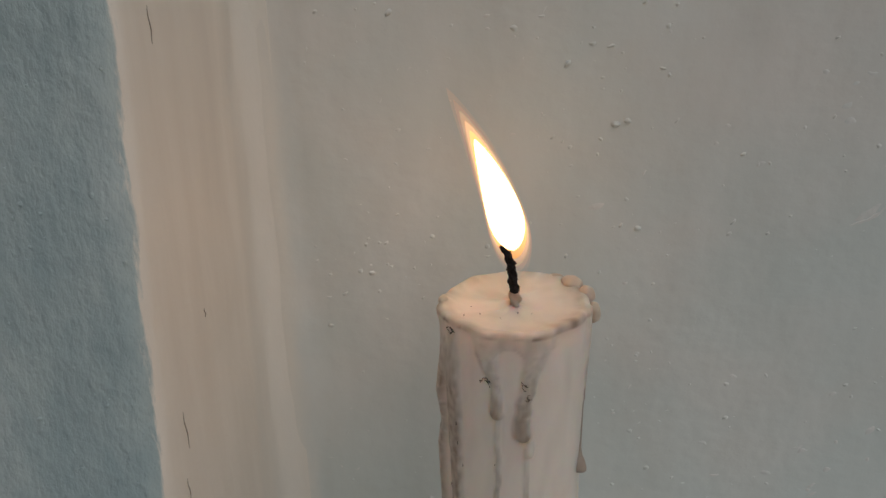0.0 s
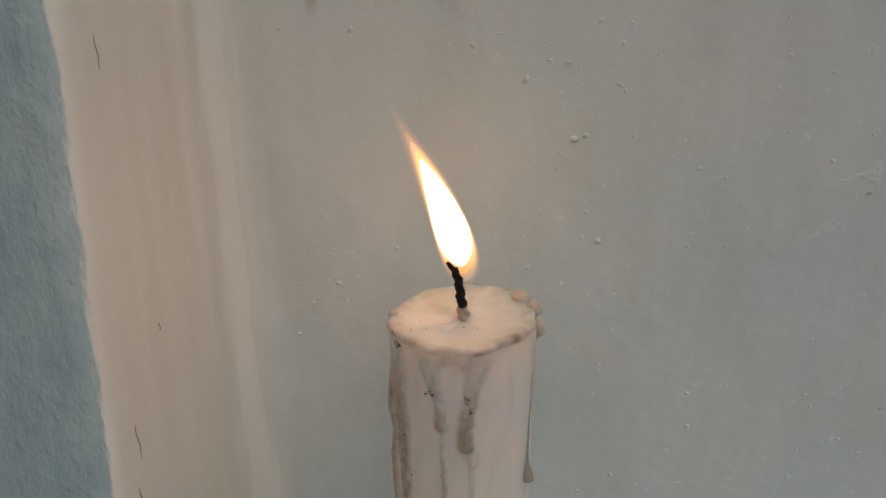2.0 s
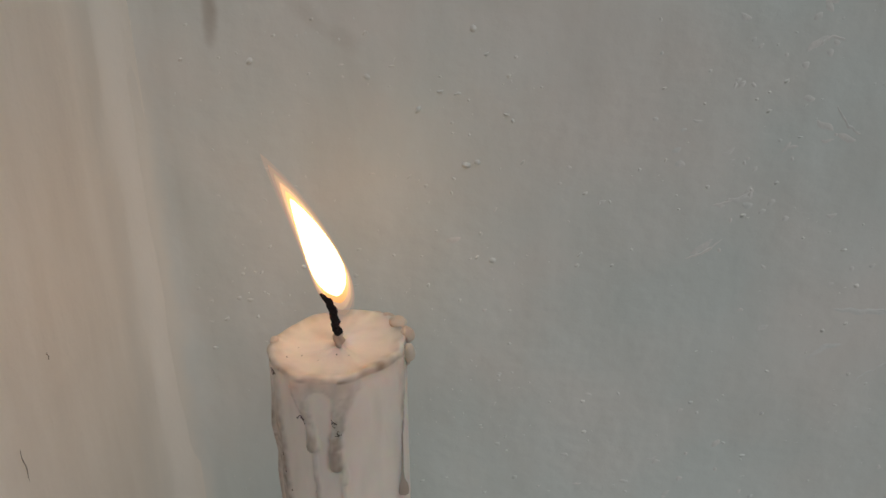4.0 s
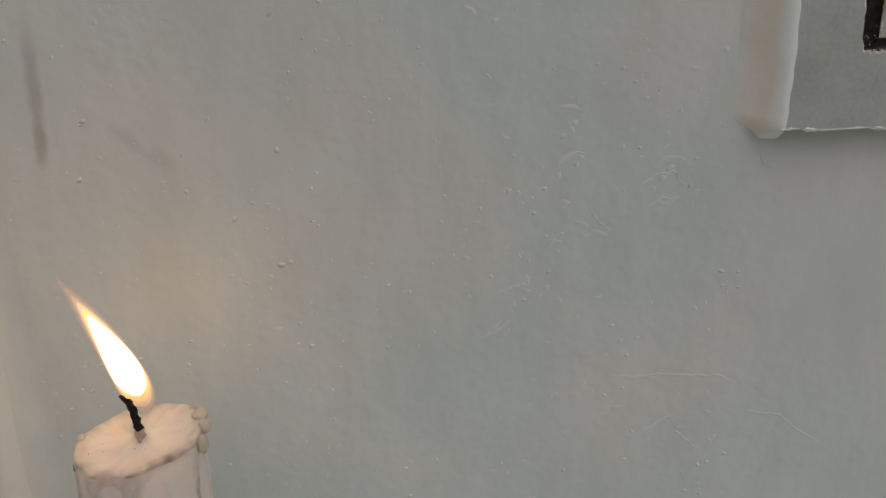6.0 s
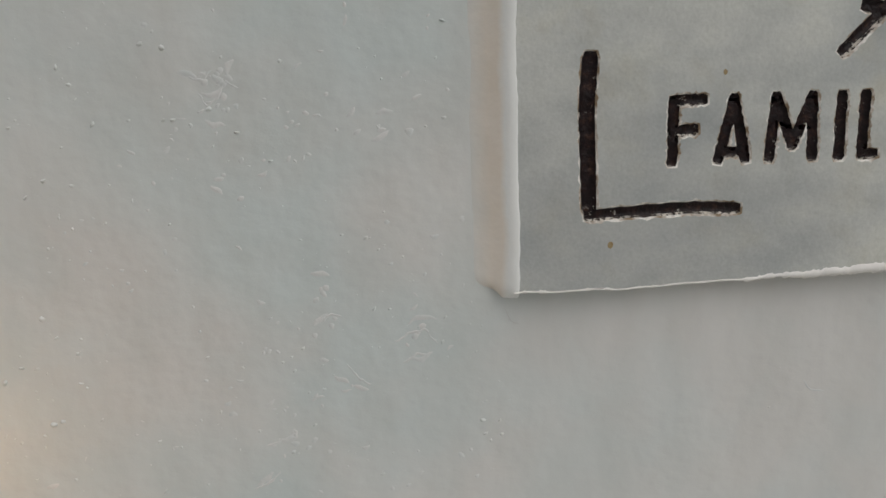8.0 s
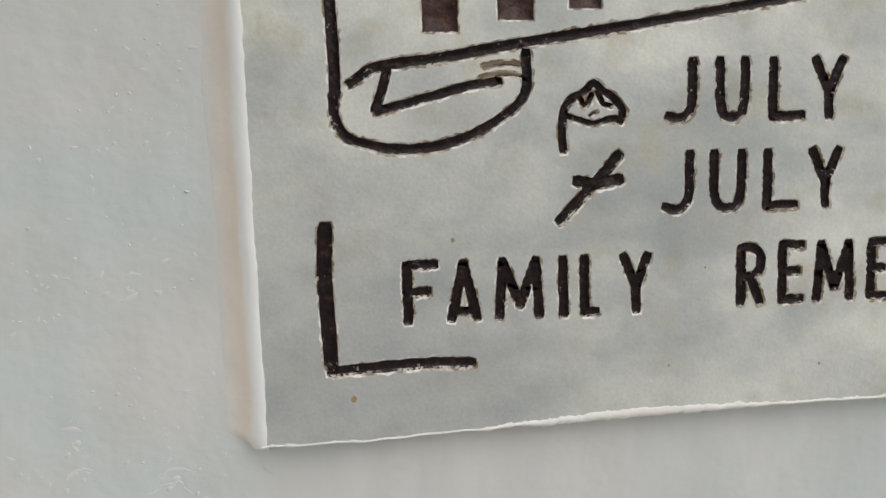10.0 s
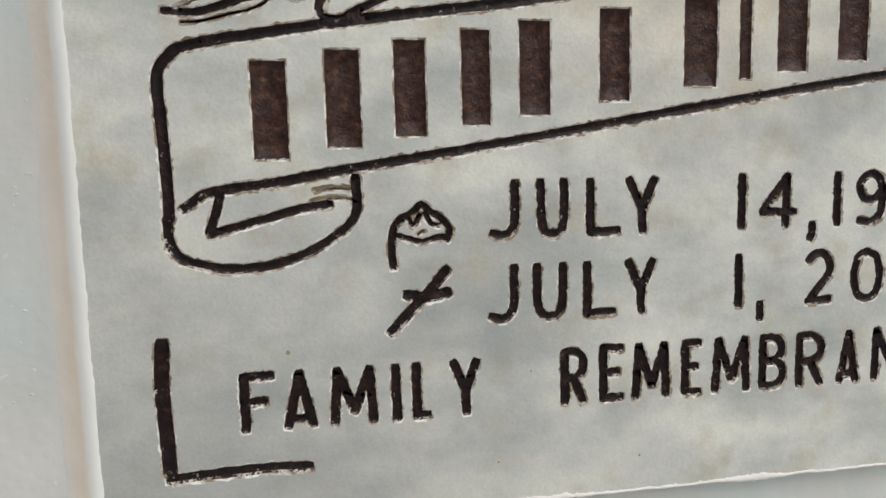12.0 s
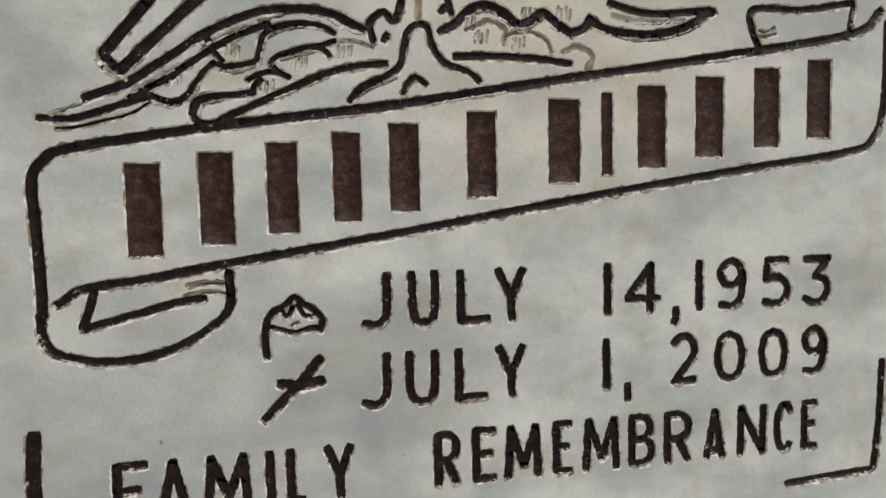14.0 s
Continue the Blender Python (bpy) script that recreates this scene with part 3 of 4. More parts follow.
# single-stroke capitals and figures as the mason cut them, in a unit box
CUTS = {
    "A": (((0, 0), (0.5, 1)), ((0.5, 1), (1, 0)), ((0.12, 0.13), (0.88, 0.13))),
    "B": (((0, 0), (0, 1)), ((0, 1), (0.6, 1), (0.95, 0.87), (0.93, 0.65), (0.6, 0.53), (0, 0.53)), ((0.6, 0.53), (1, 0.4), (1, 0.13), (0.6, 0), (0, 0))),
    "C": (((1, 0.88), (0.75, 1), (0.3, 0.96), (0.02, 0.7), (0.02, 0.3), (0.3, 0.03), (0.7, 0), (0.95, 0.1)),),
    "E": (((0, 0), (0, 1)), ((0, 1), (1, 1)), ((0, 0.52), (0.8, 0.52)), ((0, 0), (1, 0))),
    "F": (((0, 0), (0, 1)), ((0, 1), (1, 1)), ((0, 0.5), (0.72, 0.52))),
    "I": (((0.5, 0), (0.5, 1)),),
    "1": (((0.5, 0), (0.5, 1)),),
    "J": (((1, 1), (1, 0.6), (0.98, 0.25), (0.75, 0.05), (0.4, 0), (0, 0.05)),),
    "L": (((0, 1), (0, 0)), ((0, 0), (1, 0.02))),
    "M": (((0, 0), (0.1, 1)), ((0.1, 1), (0.52, 0.2)), ((0.52, 0.2), (0.92, 1)), ((0.92, 1), (1, 0))),
    "N": (((0, 0), (0.02, 1)), ((0.02, 1), (0.95, 0)), ((0.95, 0), (1, 1))),
    "R": (((0, 0), (0, 1)), ((0, 1), (0.6, 1), (1, 0.85), (0.97, 0.62), (0.6, 0.48), (0, 0.47)), ((0.5, 0.47), (1, 0))),
    "U": (((0, 1), (0, 0.6), (0.02, 0.25), (0.2, 0.04), (0.5, 0), (0.8, 0.04), (0.98, 0.25), (1, 0.6), (1, 1))),
    "Y": (((0, 1), (0.52, 0.42)), ((1, 1), (0.52, 0.42)), ((0.52, 0.45), (0.55, 0))),
    "0": (((0.5, 1), (0.15, 0.9), (0, 0.6), (0, 0.4), (0.15, 0.1), (0.5, 0), (0.85, 0.1), (1, 0.4), (1, 0.6), (0.85, 0.9), (0.5, 1))),
    "2": (((0, 0.87), (0.3, 1), (0.7, 1), (1, 0.8), (0.95, 0.58), (0.5, 0.28), (0, 0)), ((0, 0), (1, 0.02))),
    "3": (((0, 1), (1, 1)), ((1, 1), (0.42, 0.6)), ((0.42, 0.6), (0.85, 0.52), (1, 0.3), (0.8, 0.06), (0.4, 0), (0, 0.1))),
    "4": (((0.72, 0), (0.76, 1)), ((0.76, 1), (0, 0.3)), ((0, 0.28), (1, 0.27))),
    "5": (((0.95, 1), (0.1, 1)), ((0.1, 1), (0.05, 0.58)), ((0.05, 0.56), (0.5, 0.62), (0.9, 0.5), (1, 0.28), (0.8, 0.06), (0.4, 0), (0, 0.06))),
    "9": (((0.95, 0.72), (0.8, 0.94), (0.45, 1), (0.08, 0.85), (0.06, 0.64), (0.3, 0.48), (0.7, 0.5), (0.95, 0.7)), ((0.97, 0.76), (1, 0.5), (0.85, 0.15), (0.5, 0), (0.05, 0.04))),
    ",": (((0.9, 1), (0.85, 0.5), (0.1, 0)),),
}


def divided(loop, step, seed, jitter):
    out = []
    for i, (a, b) in enumerate(zip(loop, loop[1:] + loop[:1])):
        n = max(1, int((b - a).length / step))
        for k in range(n):
            q = a.lerp(b, k / n)
            out.append(q + jitter * Vector((noise.noise(Vector((q.x * 0.8, q.y * 0.8, seed))), noise.noise(Vector((q.x * 0.8, q.y * 0.8, seed + 40))))))
    return out


def fitted(char, x0, x1, z0, z1, width, seed):
    """A character cut to its own width and height: the painted floor and the wider chipped rim."""
    h = width / 2
    x0, x1, z0, z1 = x0 + h, max(x1 - h, x0 + h + 0.02), z0 + h, z1 - h
    inner, outer = [], []
    cuts = CUTS[char]
    if isinstance(cuts[0][0], (int, float)):
        cuts = (cuts,)
    for k, cut in enumerate(cuts):
        line = smooth_line([(x0 + u * (x1 - x0), z0 + v * (z1 - z0)) for u, v in cut], 0.7)
        line = [q + 0.16 * Vector((noise.noise(Vector((q.x * 0.25, q.y * 0.25, seed))), noise.noise(Vector((q.x * 0.25, q.y * 0.25, seed + 9))))) for q in line]
        inner.append(stroke_loop(line, width, seed + k, 0.36))
        outer.append(stroke_loop([q + Vector((0.04, -0.06)) for q in line], width + 0.9, seed + k + 0.3, 0.7))
    return inner, outer


def winding(loops, px, pz):
    total = np.zeros(len(px))
    for lp in loops:
        a = np.array([(q.x, q.y) for q in lp])
        b = np.roll(a, -1, axis=0)
        for (x0, z0), (x1, z1) in zip(a, b):
            cross = (x1 - x0) * (pz - z0) - (px - x0) * (z1 - z0)
            total += ((z0 <= pz) & (z1 > pz) & (cross > 0)).astype(float)
            total -= ((z0 > pz) & (z1 <= pz) & (cross < 0)).astype(float)
    return total != 0


# characters with their left, right, lower and upper edges in millimetres on the wall
BIRTH = (("J", 263.9, 273.7), ("U", 278.9, 288.9), ("L", 294.4, 305.9), ("Y", 306.9, 317.7), ("1", 344.4, 347.4), ("4", 351.8, 365.6),
         (",", 368.6, 372.3), ("1", 378.0, 381.0), ("9", 385.9, 397.6), ("5", 403.4, 415.0), ("3", 419.5, 431.5))
DEATH = (("J", 263.2, 273.1), ("U", 277.5, 288.4), ("L", 293.4, 304.6), ("Y", 306.8, 317.3), ("1", 343.9, 346.9), (",", 351.6, 354.3),
         ("2", 368.7, 379.0), ("0", 385.4, 397.5), ("0", 402.6, 414.3), ("9", 419.5, 430.4))
FAMILY = (("F", 190.3, 200.7), ("A", 202.3, 212.2), ("M", 215.6, 229.8), ("I", 233.8, 236.8), ("L", 239.9, 246.1), ("Y", 251.2, 260.9))
REMEMBRANCE = (("R", 286.0, 294.7), ("E", 298.5, 307.0), ("M", 309.3, 322.5), ("E", 326.0, 333.4), ("M", 336.4, 350.2), ("B", 353.1, 362.7),
               ("R", 366.3, 376.9), ("A", 381.3, 390.0), ("N", 394.4, 406.3), ("C", 409.0, 417.0), ("E", 420.0, 427.0))
# upright plain bars that stand for a name
BARS = ((195.8, 209.8), (215.9, 230.1), (235.4, 248.5), (255.0, 267.3), (272.0, 285.7), (296.6, 310.4), (323.2, 339.0), (344.0, 347.9), (354.5, 369.2), (375.4, 390.6), (397.6, 411.8), (418.4, 432.0))

# cut lines: width and the points that each runs through
CORNER_MARKS = (
    (4.1, ((170.3, 267.0), (169.6, 255), (170.0, 240.6), (170.3, 229.2))),
    (3.2, ((170.2, 227.6), (180.2, 228.0), (195.8, 228.5), (209.0, 228.0))),
    (3.0, ((453.6, 270.4), (452.7, 249.3), (450.8, 231))),
    (2.8, ((450.6, 230.3), (432.6, 229.4), (414.6, 228.4))),
)
BANNER = (
    (3.2, ((174.7, 302), (174.6, 314.6), (174.2, 327.3), (173.9, 339.9), (177.1, 345.4), (185.2, 349), (226.5, 355.4), (276.5, 361.8), (331.5, 370.5), (392.1, 379.7), (438.4, 388), (449.7, 396.2))),
    (2.9, ((178.5, 304.5), (186.1, 308.8), (201.2, 310.7), (224.9, 314.6), (275.5, 322.1), (331.1, 331.2), (392.4, 340.5), (437, 346.7), (447.4, 351.6), (451.8, 364.6), (452.4, 392))),
)
BANNER_END = (
    (2.6, ((188.3, 307.6), (186.6, 302), (184.9, 297.8))),
    (2.6, ((185.2, 297.2), (199.2, 300.8), (210, 303.6), (218.1, 304.6))),
    (2.8, ((174.0, 301.7), (174.7, 294.4), (179.1, 289.7), (192.5, 287.2), (206.4, 289.2), (217.7, 294.4), (225.1, 301.1), (225.6, 312.0))),
)
ROSE = (
    (2.4, ((235.6, 285.8), (235.3, 291), (236.0, 297), (238.4, 299.8))),
    (2.2, ((237.6, 299.6), (241.6, 301.6), (244.2, 304.0), (246.4, 302.0), (249.2, 300.2), (252.4, 296.4), (251.6, 293.4))),
    (1.9, ((236.4, 295.2), (239.4, 294.3), (244.2, 293.0), (248.6, 294.2), (251.6, 294.0))),
    (1.7, ((240.2, 300.2), (241.9, 297.6), (243.6, 300.8))),
    (1.7, ((245.2, 301.4), (247.0, 298.2), (249.0, 297.6))),
)
CROSS = (
    (3.2, ((234.4, 266.6), (241.2, 273.4), (245.4, 277.6), (251.2, 284.2))),
    (3.4, ((239.4, 277.4), (244.8, 276.6), (251.4, 277.6))),
)
POLE = (
    (3.4, ((219, 406), (206.8, 390.5), (194.4, 375.6))),
    (3.0, ((194.2, 374.6), (197.9, 370.8))),
    (3.4, ((198.4, 370.8), (219.5, 391.0), (234, 405))),
)
LEFT_WING = (
    (2.3, ((176.7, 357.3), (184.3, 357.0), (192.0, 359.1), (200.7, 361.9), (206.3, 363.6))),
    (0.9, ((181.1, 354.3), (186.4, 354.8), (193.4, 356.6), (200.6, 358.6), (205.9, 361.9))),
    (2.7, ((188.8, 363.0), (193.9, 364.9), (200.2, 367.3), (210.8, 374.3), (222.4, 382.1), (235.0, 387.8), (241.7, 389.2), (247.7, 389.7), (252.8, 389.6), (258.8, 388.2), (267.1, 384.3))),
    (2.2, ((200.8, 363.1), (205.6, 365.9), (210.5, 368.6), (222.2, 376.5), (228.0, 380.0), (233.1, 382.4), (239.5, 385.0))),
)
LEFT_FEATHERS = (
    (1.9, ((205.5, 363.9), (208.7, 362.8), (211.8, 362.0), (215.5, 363.5), (218.1, 366.9), (221.1, 371.0), (223.8, 373.4))),
    (1.9, ((223.7, 373.1), (227.7, 372.3), (232.7, 373.3), (236.0, 374.5), (237.0, 378.6), (238.5, 382.3), (242.4, 384.3), (248.4, 385.5), (254.4, 385.0), (258.5, 382.9))),
    (2.0, ((244.8, 369.5), (241.5, 371.4), (240.1, 373.5), (241.7, 375.7), (245.9, 377.0), (251.1, 378.5), (255.2, 377.9), (256.9, 376.2))),
    (1.8, ((251.6, 378.7), (255.1, 379.3), (258.6, 380.6))),
    (1.9, ((233.2, 368.5), (236.0, 370.2), (240.2, 371.1), (244.8, 369.7))),
    (1.8, ((234.1, 364.4), (234.8, 366.8), (236.8, 368.7))),
)
LEFT_LEG = (
    (2.3, ((217.9, 362.1), (222.4, 363.6), (228.2, 364.1), (234.5, 364.9))),
    (2.5, ((218.5, 362.3), (217.2, 358.4), (219.0, 356.1), (223.3, 355.7), (227.1, 357.9), (233.9, 360.9), (246.9, 367.0), (255.7, 370.8), (264.5, 373.1), (273.5, 374.2))),
)
BREAST = (
    (2.4, ((262.8, 362.8), (266.3, 366.9), (276.8, 372.2), (279.5, 378.2), (280.5, 383.3), (283.2, 386), (286.7, 385.6), (288.3, 380.1), (291.8, 375), (299.8, 372.1), (303, 369.4))),
    (2.0, ((279.2, 365.2), (280.2, 368), (282.8, 370.4), (286.1, 368.2))),
    (2.4, ((270.2, 380.8), (269.4, 386.3), (273.6, 389.6), (277, 387), (281, 400))),
    (2.8, ((291, 384.2), (295.5, 386.6), (300.1, 391.2), (305.6, 392.9), (311.1, 391.1), (315.6, 387.7), (320.3, 388.5), (324.1, 391.4), (328.8, 388.3), (333.5, 385.4), (338.3, 387), (340.3, 390))),
    (2.8, ((340.8, 389.2), (347.1, 386.4), (361, 385.5), (373.2, 388.1), (384.2, 393.6))),
    (2.6, ((347.1, 395.1), (361, 392.2), (383, 394.0))),
    (2.6, ((295.6, 376.8), (305.3, 377.2), (322, 376.7), (333, 375.4))),
)
RIGHT_WING = (
    (2.6, ((401.7, 381.8), (398.6, 388.7), (399.6, 395), (417.9, 395.4), (438.1, 398.6))),
    (2.2, ((436.3, 386.4), (438.4, 397.4))),
    (2.2, ((292, 400), (294.5, 390))),
    (2.6, ((291.4, 390.4), (292.4, 391.6))),
)
SCROLL = (
    (2.6, ((273.6, 381.2), (274.4, 382.6))),
    (2.6, ((278.4, 391), (279, 392.6))),
)
MARKS = (
    (2.0, ((226, 374), (223, 378), (222, 382))),
)
LINES = CORNER_MARKS + BANNER + BANNER_END + ROSE + CROSS + POLE + LEFT_WING + LEFT_FEATHERS + LEFT_LEG + BREAST + RIGHT_WING + SCROLL + MARKS

# lines scratched through to the tan undercoat
TAN = (
    (1.3, ((299, 385), (306, 388), (311, 386), (312, 384), (311, 381))),
    (1.3, ((312, 384), (319, 385.2), (325, 383), (327, 379))),
    (1.9, ((331, 379), (336, 381), (341, 378), (339, 373.6))),
    (1.6, ((284.3, 398), (284.2, 392), (284, 387.4))),
    (1.0, ((401.4, 388), (404, 387.6), (407, 389))),
    (1.0, ((401.4, 386), (404, 386), (408, 387.2))),
    (1.2, ((213, 305.4), (219, 306.6), (224, 306.0))),
    (1.2, ((214, 308.6), (219.5, 309.4), (224, 309.0))),
    (1.0, ((243, 295.2), (245, 296.2))),
)

# scraped white streaks beside and inside the dark cuts of the two wings
PALE_LEFT = (
    (1.0, ((179.0, 358.3), (184.4, 360.0), (189.1, 361.8))),
    (0.8, ((200.9, 364.6), (207.4, 368.7), (213.9, 372.7))),
    (0.8, ((220.6, 377.9), (225.6, 380.9), (233.2, 384.1))),
    (0.7, ((236.6, 385.6), (241.6, 387.0), (247.6, 388.3), (255.3, 387.9))),
    (1.6, ((257.5, 387.0), (261.8, 384.7), (266.6, 383.1))),
    (0.9, ((236.9, 373.4), (238.1, 378.2), (239.9, 381.4), (243.2, 383.0), (250.1, 384.3), (255.2, 384.0))),
    (0.9, ((242.7, 374.4), (247.2, 375.8), (252.4, 377.0))),
    (0.9, ((207.4, 361.5), (211.8, 360.6), (216.4, 362.5), (219.1, 365.9))),
    (0.9, ((225.2, 371.1), (230.1, 370.6), (235.0, 372.3))),
    (0.9, ((219.1, 357.8), (220.5, 361.2), (224.8, 362.2))),
    (1.1, ((259.5, 380.5), (264.7, 380.6), (270.0, 379.0))),
    (1.5, ((192.8, 373.3), (194.9, 370.5), (199.5, 368.5))),
    (0.8, ((263.8, 362.5), (268.3, 366.1), (277.0, 369.8))),
    (0.8, ((240.8, 363.6), (246.8, 365.8), (253.8, 368.6))),
)
PALE_RIGHT = (
    (0.9, ((299.4, 389.0), (305.6, 391.0), (310.6, 389.2), (315.4, 385.7), (320.4, 386.3), (324.2, 389.0), (329, 386.0), (334, 383.4))),
    (1.8, ((348, 391), (358, 389.5), (373, 390.4))),
    (0.9, ((342, 386.8), (350, 384.2), (360, 383.4), (372, 385.8), (379, 388.8))),
    (1.2, ((302, 383.6), (304, 382))),
    (0.8, ((383, 377.2), (390, 378.4), (397, 379.6))),
    (0.8, ((288, 362.2), (301, 364.4), (312, 366.2))),
)


def plaque_outline():
    """Hand-cut edge of the slab, anticlockwise, in millimetres."""
    pts = []
    for k in range(101):
        x = 151.4 + 318.6 * k / 100
        pts.append((x, 208.0 + 3.0 * min(1.0, max(0.0, (x - 180) / 80)) + 0.5 * noise.noise(Vector((x * 0.12, 0, 3)))))
    pts += [(470, 211 + 289 * k / 20) for k in range(1, 21)]
    pts += [(470 - 318.6 * k / 20, 500) for k in range(1, 21)]
    for k in range(1, 90):
        z = 500 - 292 * k / 90
        pts.append((151.4 + 0.45 * noise.noise(Vector((z * 0.1, 7, 0))), z))
    return [Vector(p) for p in pts]


def build_plaque():
    from mathutils.geometry import delaunay_2d_cdt

    shapes = []  # kind, inner loops, outer loops
    seed = 1.0
    for row, z0, z1, heavy in ((BIRTH, 292.4, 310.7, 2.85), (DEATH, 267.3, 285.5, 2.85), (FAMILY, 239.2, 257.4, 2.85), (REMEMBRANCE, 239.9, 258.6, 2.9)):
        for ch, x0, x1 in row:
            seed += 1.7
            lo, hi = (z0 - 4.6, z0 + 2.8) if ch == "," else (z0, z1)
            lift = 0.5 * noise.noise(Vector((seed, 2, 2)))
            inner, outer = fitted(ch, x0, x1, lo + lift, hi + lift, heavy, seed)
            shapes.append(("letter", inner, outer))
    for x0, x1 in BARS:
        seed += 1.7
        c, half = (x0 + x1) / 2, max(1.9, 0.34 * (x1 - x0))
        base = 317.4 + (c - 202.8) * 0.154
        box = [Vector(q) for q in ((c - half, base), (c + half, base), (c + half, base + 27), (c - half, base + 27))]
        out = [Vector(q) for q in ((c - half - 0.5, base - 0.5), (c + half + 0.5, base - 0.5), (c + half + 0.5, base + 27.5), (c - half - 0.5, base + 27.5))]
        shapes.append(("bar", [divided(box, 1.2, seed, 0.22)], [divided(out, 1.2, seed + 3, 0.22)]))
    for width, pts in PALE_LEFT + PALE_RIGHT:
        seed += 1.7
        line = smooth_line(pts, 0.8)
        shapes.append(("scraped_line", [stroke_loop(line, width, seed, 0.6)], [stroke_loop(line, width + 0.5, seed + 0.4, 0.4)]))
    for width, pts in LINES:
        seed += 1.7
        line = smooth_line(pts)
        shapes.append(("engraved_line", [stroke_loop(line, width, seed)], [stroke_loop([q + Vector((0.04, -0.07)) for q in line], width + 0.95, seed + 0.4, 0.75)]))

    for width, pts in TAN:
        seed += 1.7
        line = smooth_line(pts)
        shapes.append(("scratched_line", [stroke_loop(line, width, seed, 0.3)], [stroke_loop(line, width + 0.9, seed + 0.4, 0.35)]))

    for x, z in ((229.5, 377), (213, 368.6), (248.5, 374), (238.5, 367), (304, 383), (316, 381.6), (319.5, 391), (331.5, 391.4), (300, 387.6), (262, 377.6)):
        for k in range(4):
            seed += 1.7
            x0, z0 = x + 1.25 * k - 2 + 0.3 * math.sin(seed), z + 0.5 * math.sin(seed * 2)
            line = smooth_line(((x0, z0 + 1.4), (x0 - 0.5, z0 - 1.6 - 0.6 * math.sin(seed * 3))))
            shapes.append(("scratch", [stroke_loop(line, 0.75, seed, 0.2)], [stroke_loop(line, 1.2, seed + 0.4, 0.2)]))

    rim = plaque_outline()
    verts, edges = [], []
    for loops in [[rim]] + [lp for _, a, b in shapes for lp in (a, b)]:
        for lp in loops:
            s = len(verts)
            verts += lp
            edges += [(s + i, s + (i + 1) % len(lp)) for i in range(len(lp))]
    vs, _, tris, *_ = delaunay_2d_cdt(verts, edges, [], 0, 1e-4)
    co = np.array([(v.x, v.y) for v in vs])
    tri = np.array([t for t in tris if len(t) == 3])
    mid = co[tri].mean(axis=1)
    px, pz = mid[:, 0], mid[:, 1]
    keep = winding([rim], px, pz)
    owner, chip = np.full(len(tri), -1), np.zeros(len(tri), bool)
    for k, (_, inner, outer) in enumerate(shapes):
        pts = np.array([(q.x, q.y) for lp in outer + inner for q in lp])
        box = np.where((px > pts[:, 0].min()) & (px < pts[:, 0].max()) & (pz > pts[:, 1].min()) & (pz < pts[:, 1].max()))[0]
        inside = box[winding(inner, px[box], pz[box])]
        owner[inside[owner[inside] < 0]] = k
        chip[box[winding(outer, px[box], pz[box])]] = True
    chip &= owner < 0
    low = np.zeros(len(co), bool)
    low[tri[(owner >= 0) & keep].ravel()] = True
    area = np.cross(co[tri[:, 1]] - co[tri[:, 0]], co[tri[:, 2]] - co[tri[:, 0]])
    tri[area < 0] = tri[area < 0][:, ::-1]

    def place(i, depth):
        return (co[i, 0] * MM, FACE_Y + depth, co[i, 1] * MM)

    def part_mesh(name, ids, mat, depth_of, label=""):
        used, vlist, flist = {}, [], []
        for t in tri[ids]:
            for i in t:
                if i not in used:
                    used[i] = len(vlist)
                    vlist.append(place(i, depth_of(i)))
            flist.append([used[i] for i in t])
        return mesh_object(name, vlist, flist, mat, plaque, label)

    def cut_mesh(name, ids, paint, walls, bare, sunk):
        """Painted floor of a cut and its sloping sides; bare: how far a side faces up before it takes the paler, rubbed
        and top-lit enamel.
        """
        slope = SLOPE if name != "scratch" else 0.12
        lean = {}
        for i, j in walls:
            d = co[j] - co[i]
            nrm = np.array((-d[1], d[0])) / max(1e-9, math.hypot(*d))
            for q in (i, j):
                lean[q] = lean.get(q, 0) + nrm
        vlist, flist, slots, floor, rimv = [], [], [], {}, {}

        def on_floor(i):
            if i not in floor:
                off = lean.get(i, np.zeros(2))
                off = off / max(1.0, math.hypot(*off)) * slope
                floor[i] = len(vlist)
                vlist.append(((co[i, 0] + off[0]) * MM, FACE_Y + DEEP + sunk, (co[i, 1] + off[1]) * MM))
            return floor[i]

        def on_rim(i):
            if i not in rimv:
                rimv[i] = len(vlist)
                vlist.append(place(i, RIM))
            return rimv[i]

        for t in tri[ids]:
            flist.append([on_floor(i) for i in t])
            slots.append(0)
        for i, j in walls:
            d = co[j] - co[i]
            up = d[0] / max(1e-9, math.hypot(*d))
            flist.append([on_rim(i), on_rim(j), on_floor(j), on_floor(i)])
            # upward sides get the paler enamel: wear and painted top light together
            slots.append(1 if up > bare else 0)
        return mesh_object(name, vlist, flist, [paint, M_WORN_LIT], plaque, slots=slots)

    SLOPE = 0.5
    RIM, DEEP = 0.00035, 0.0011
    plaque = new("memorial_plaque")
    plaque.location = (0, 0, 0)
    tagged(plaque, "white-grey marble memorial plaque with dark painted engraving, set in the wall", "plaque")
    slab_ids = np.where(keep & (owner < 0) & ~chip)[0]
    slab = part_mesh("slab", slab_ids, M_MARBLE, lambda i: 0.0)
    slab.data.polygons.foreach_set("use_smooth", [False] * len(slab.data.polygons))
    # the slab's thickness behind the face
    n = len(rim)
    side = [(q.x * MM, FACE_Y, q.y * MM) for q in rim] + [(q.x * MM, WALL_Y + 0.004, q.y * MM) for q in rim]
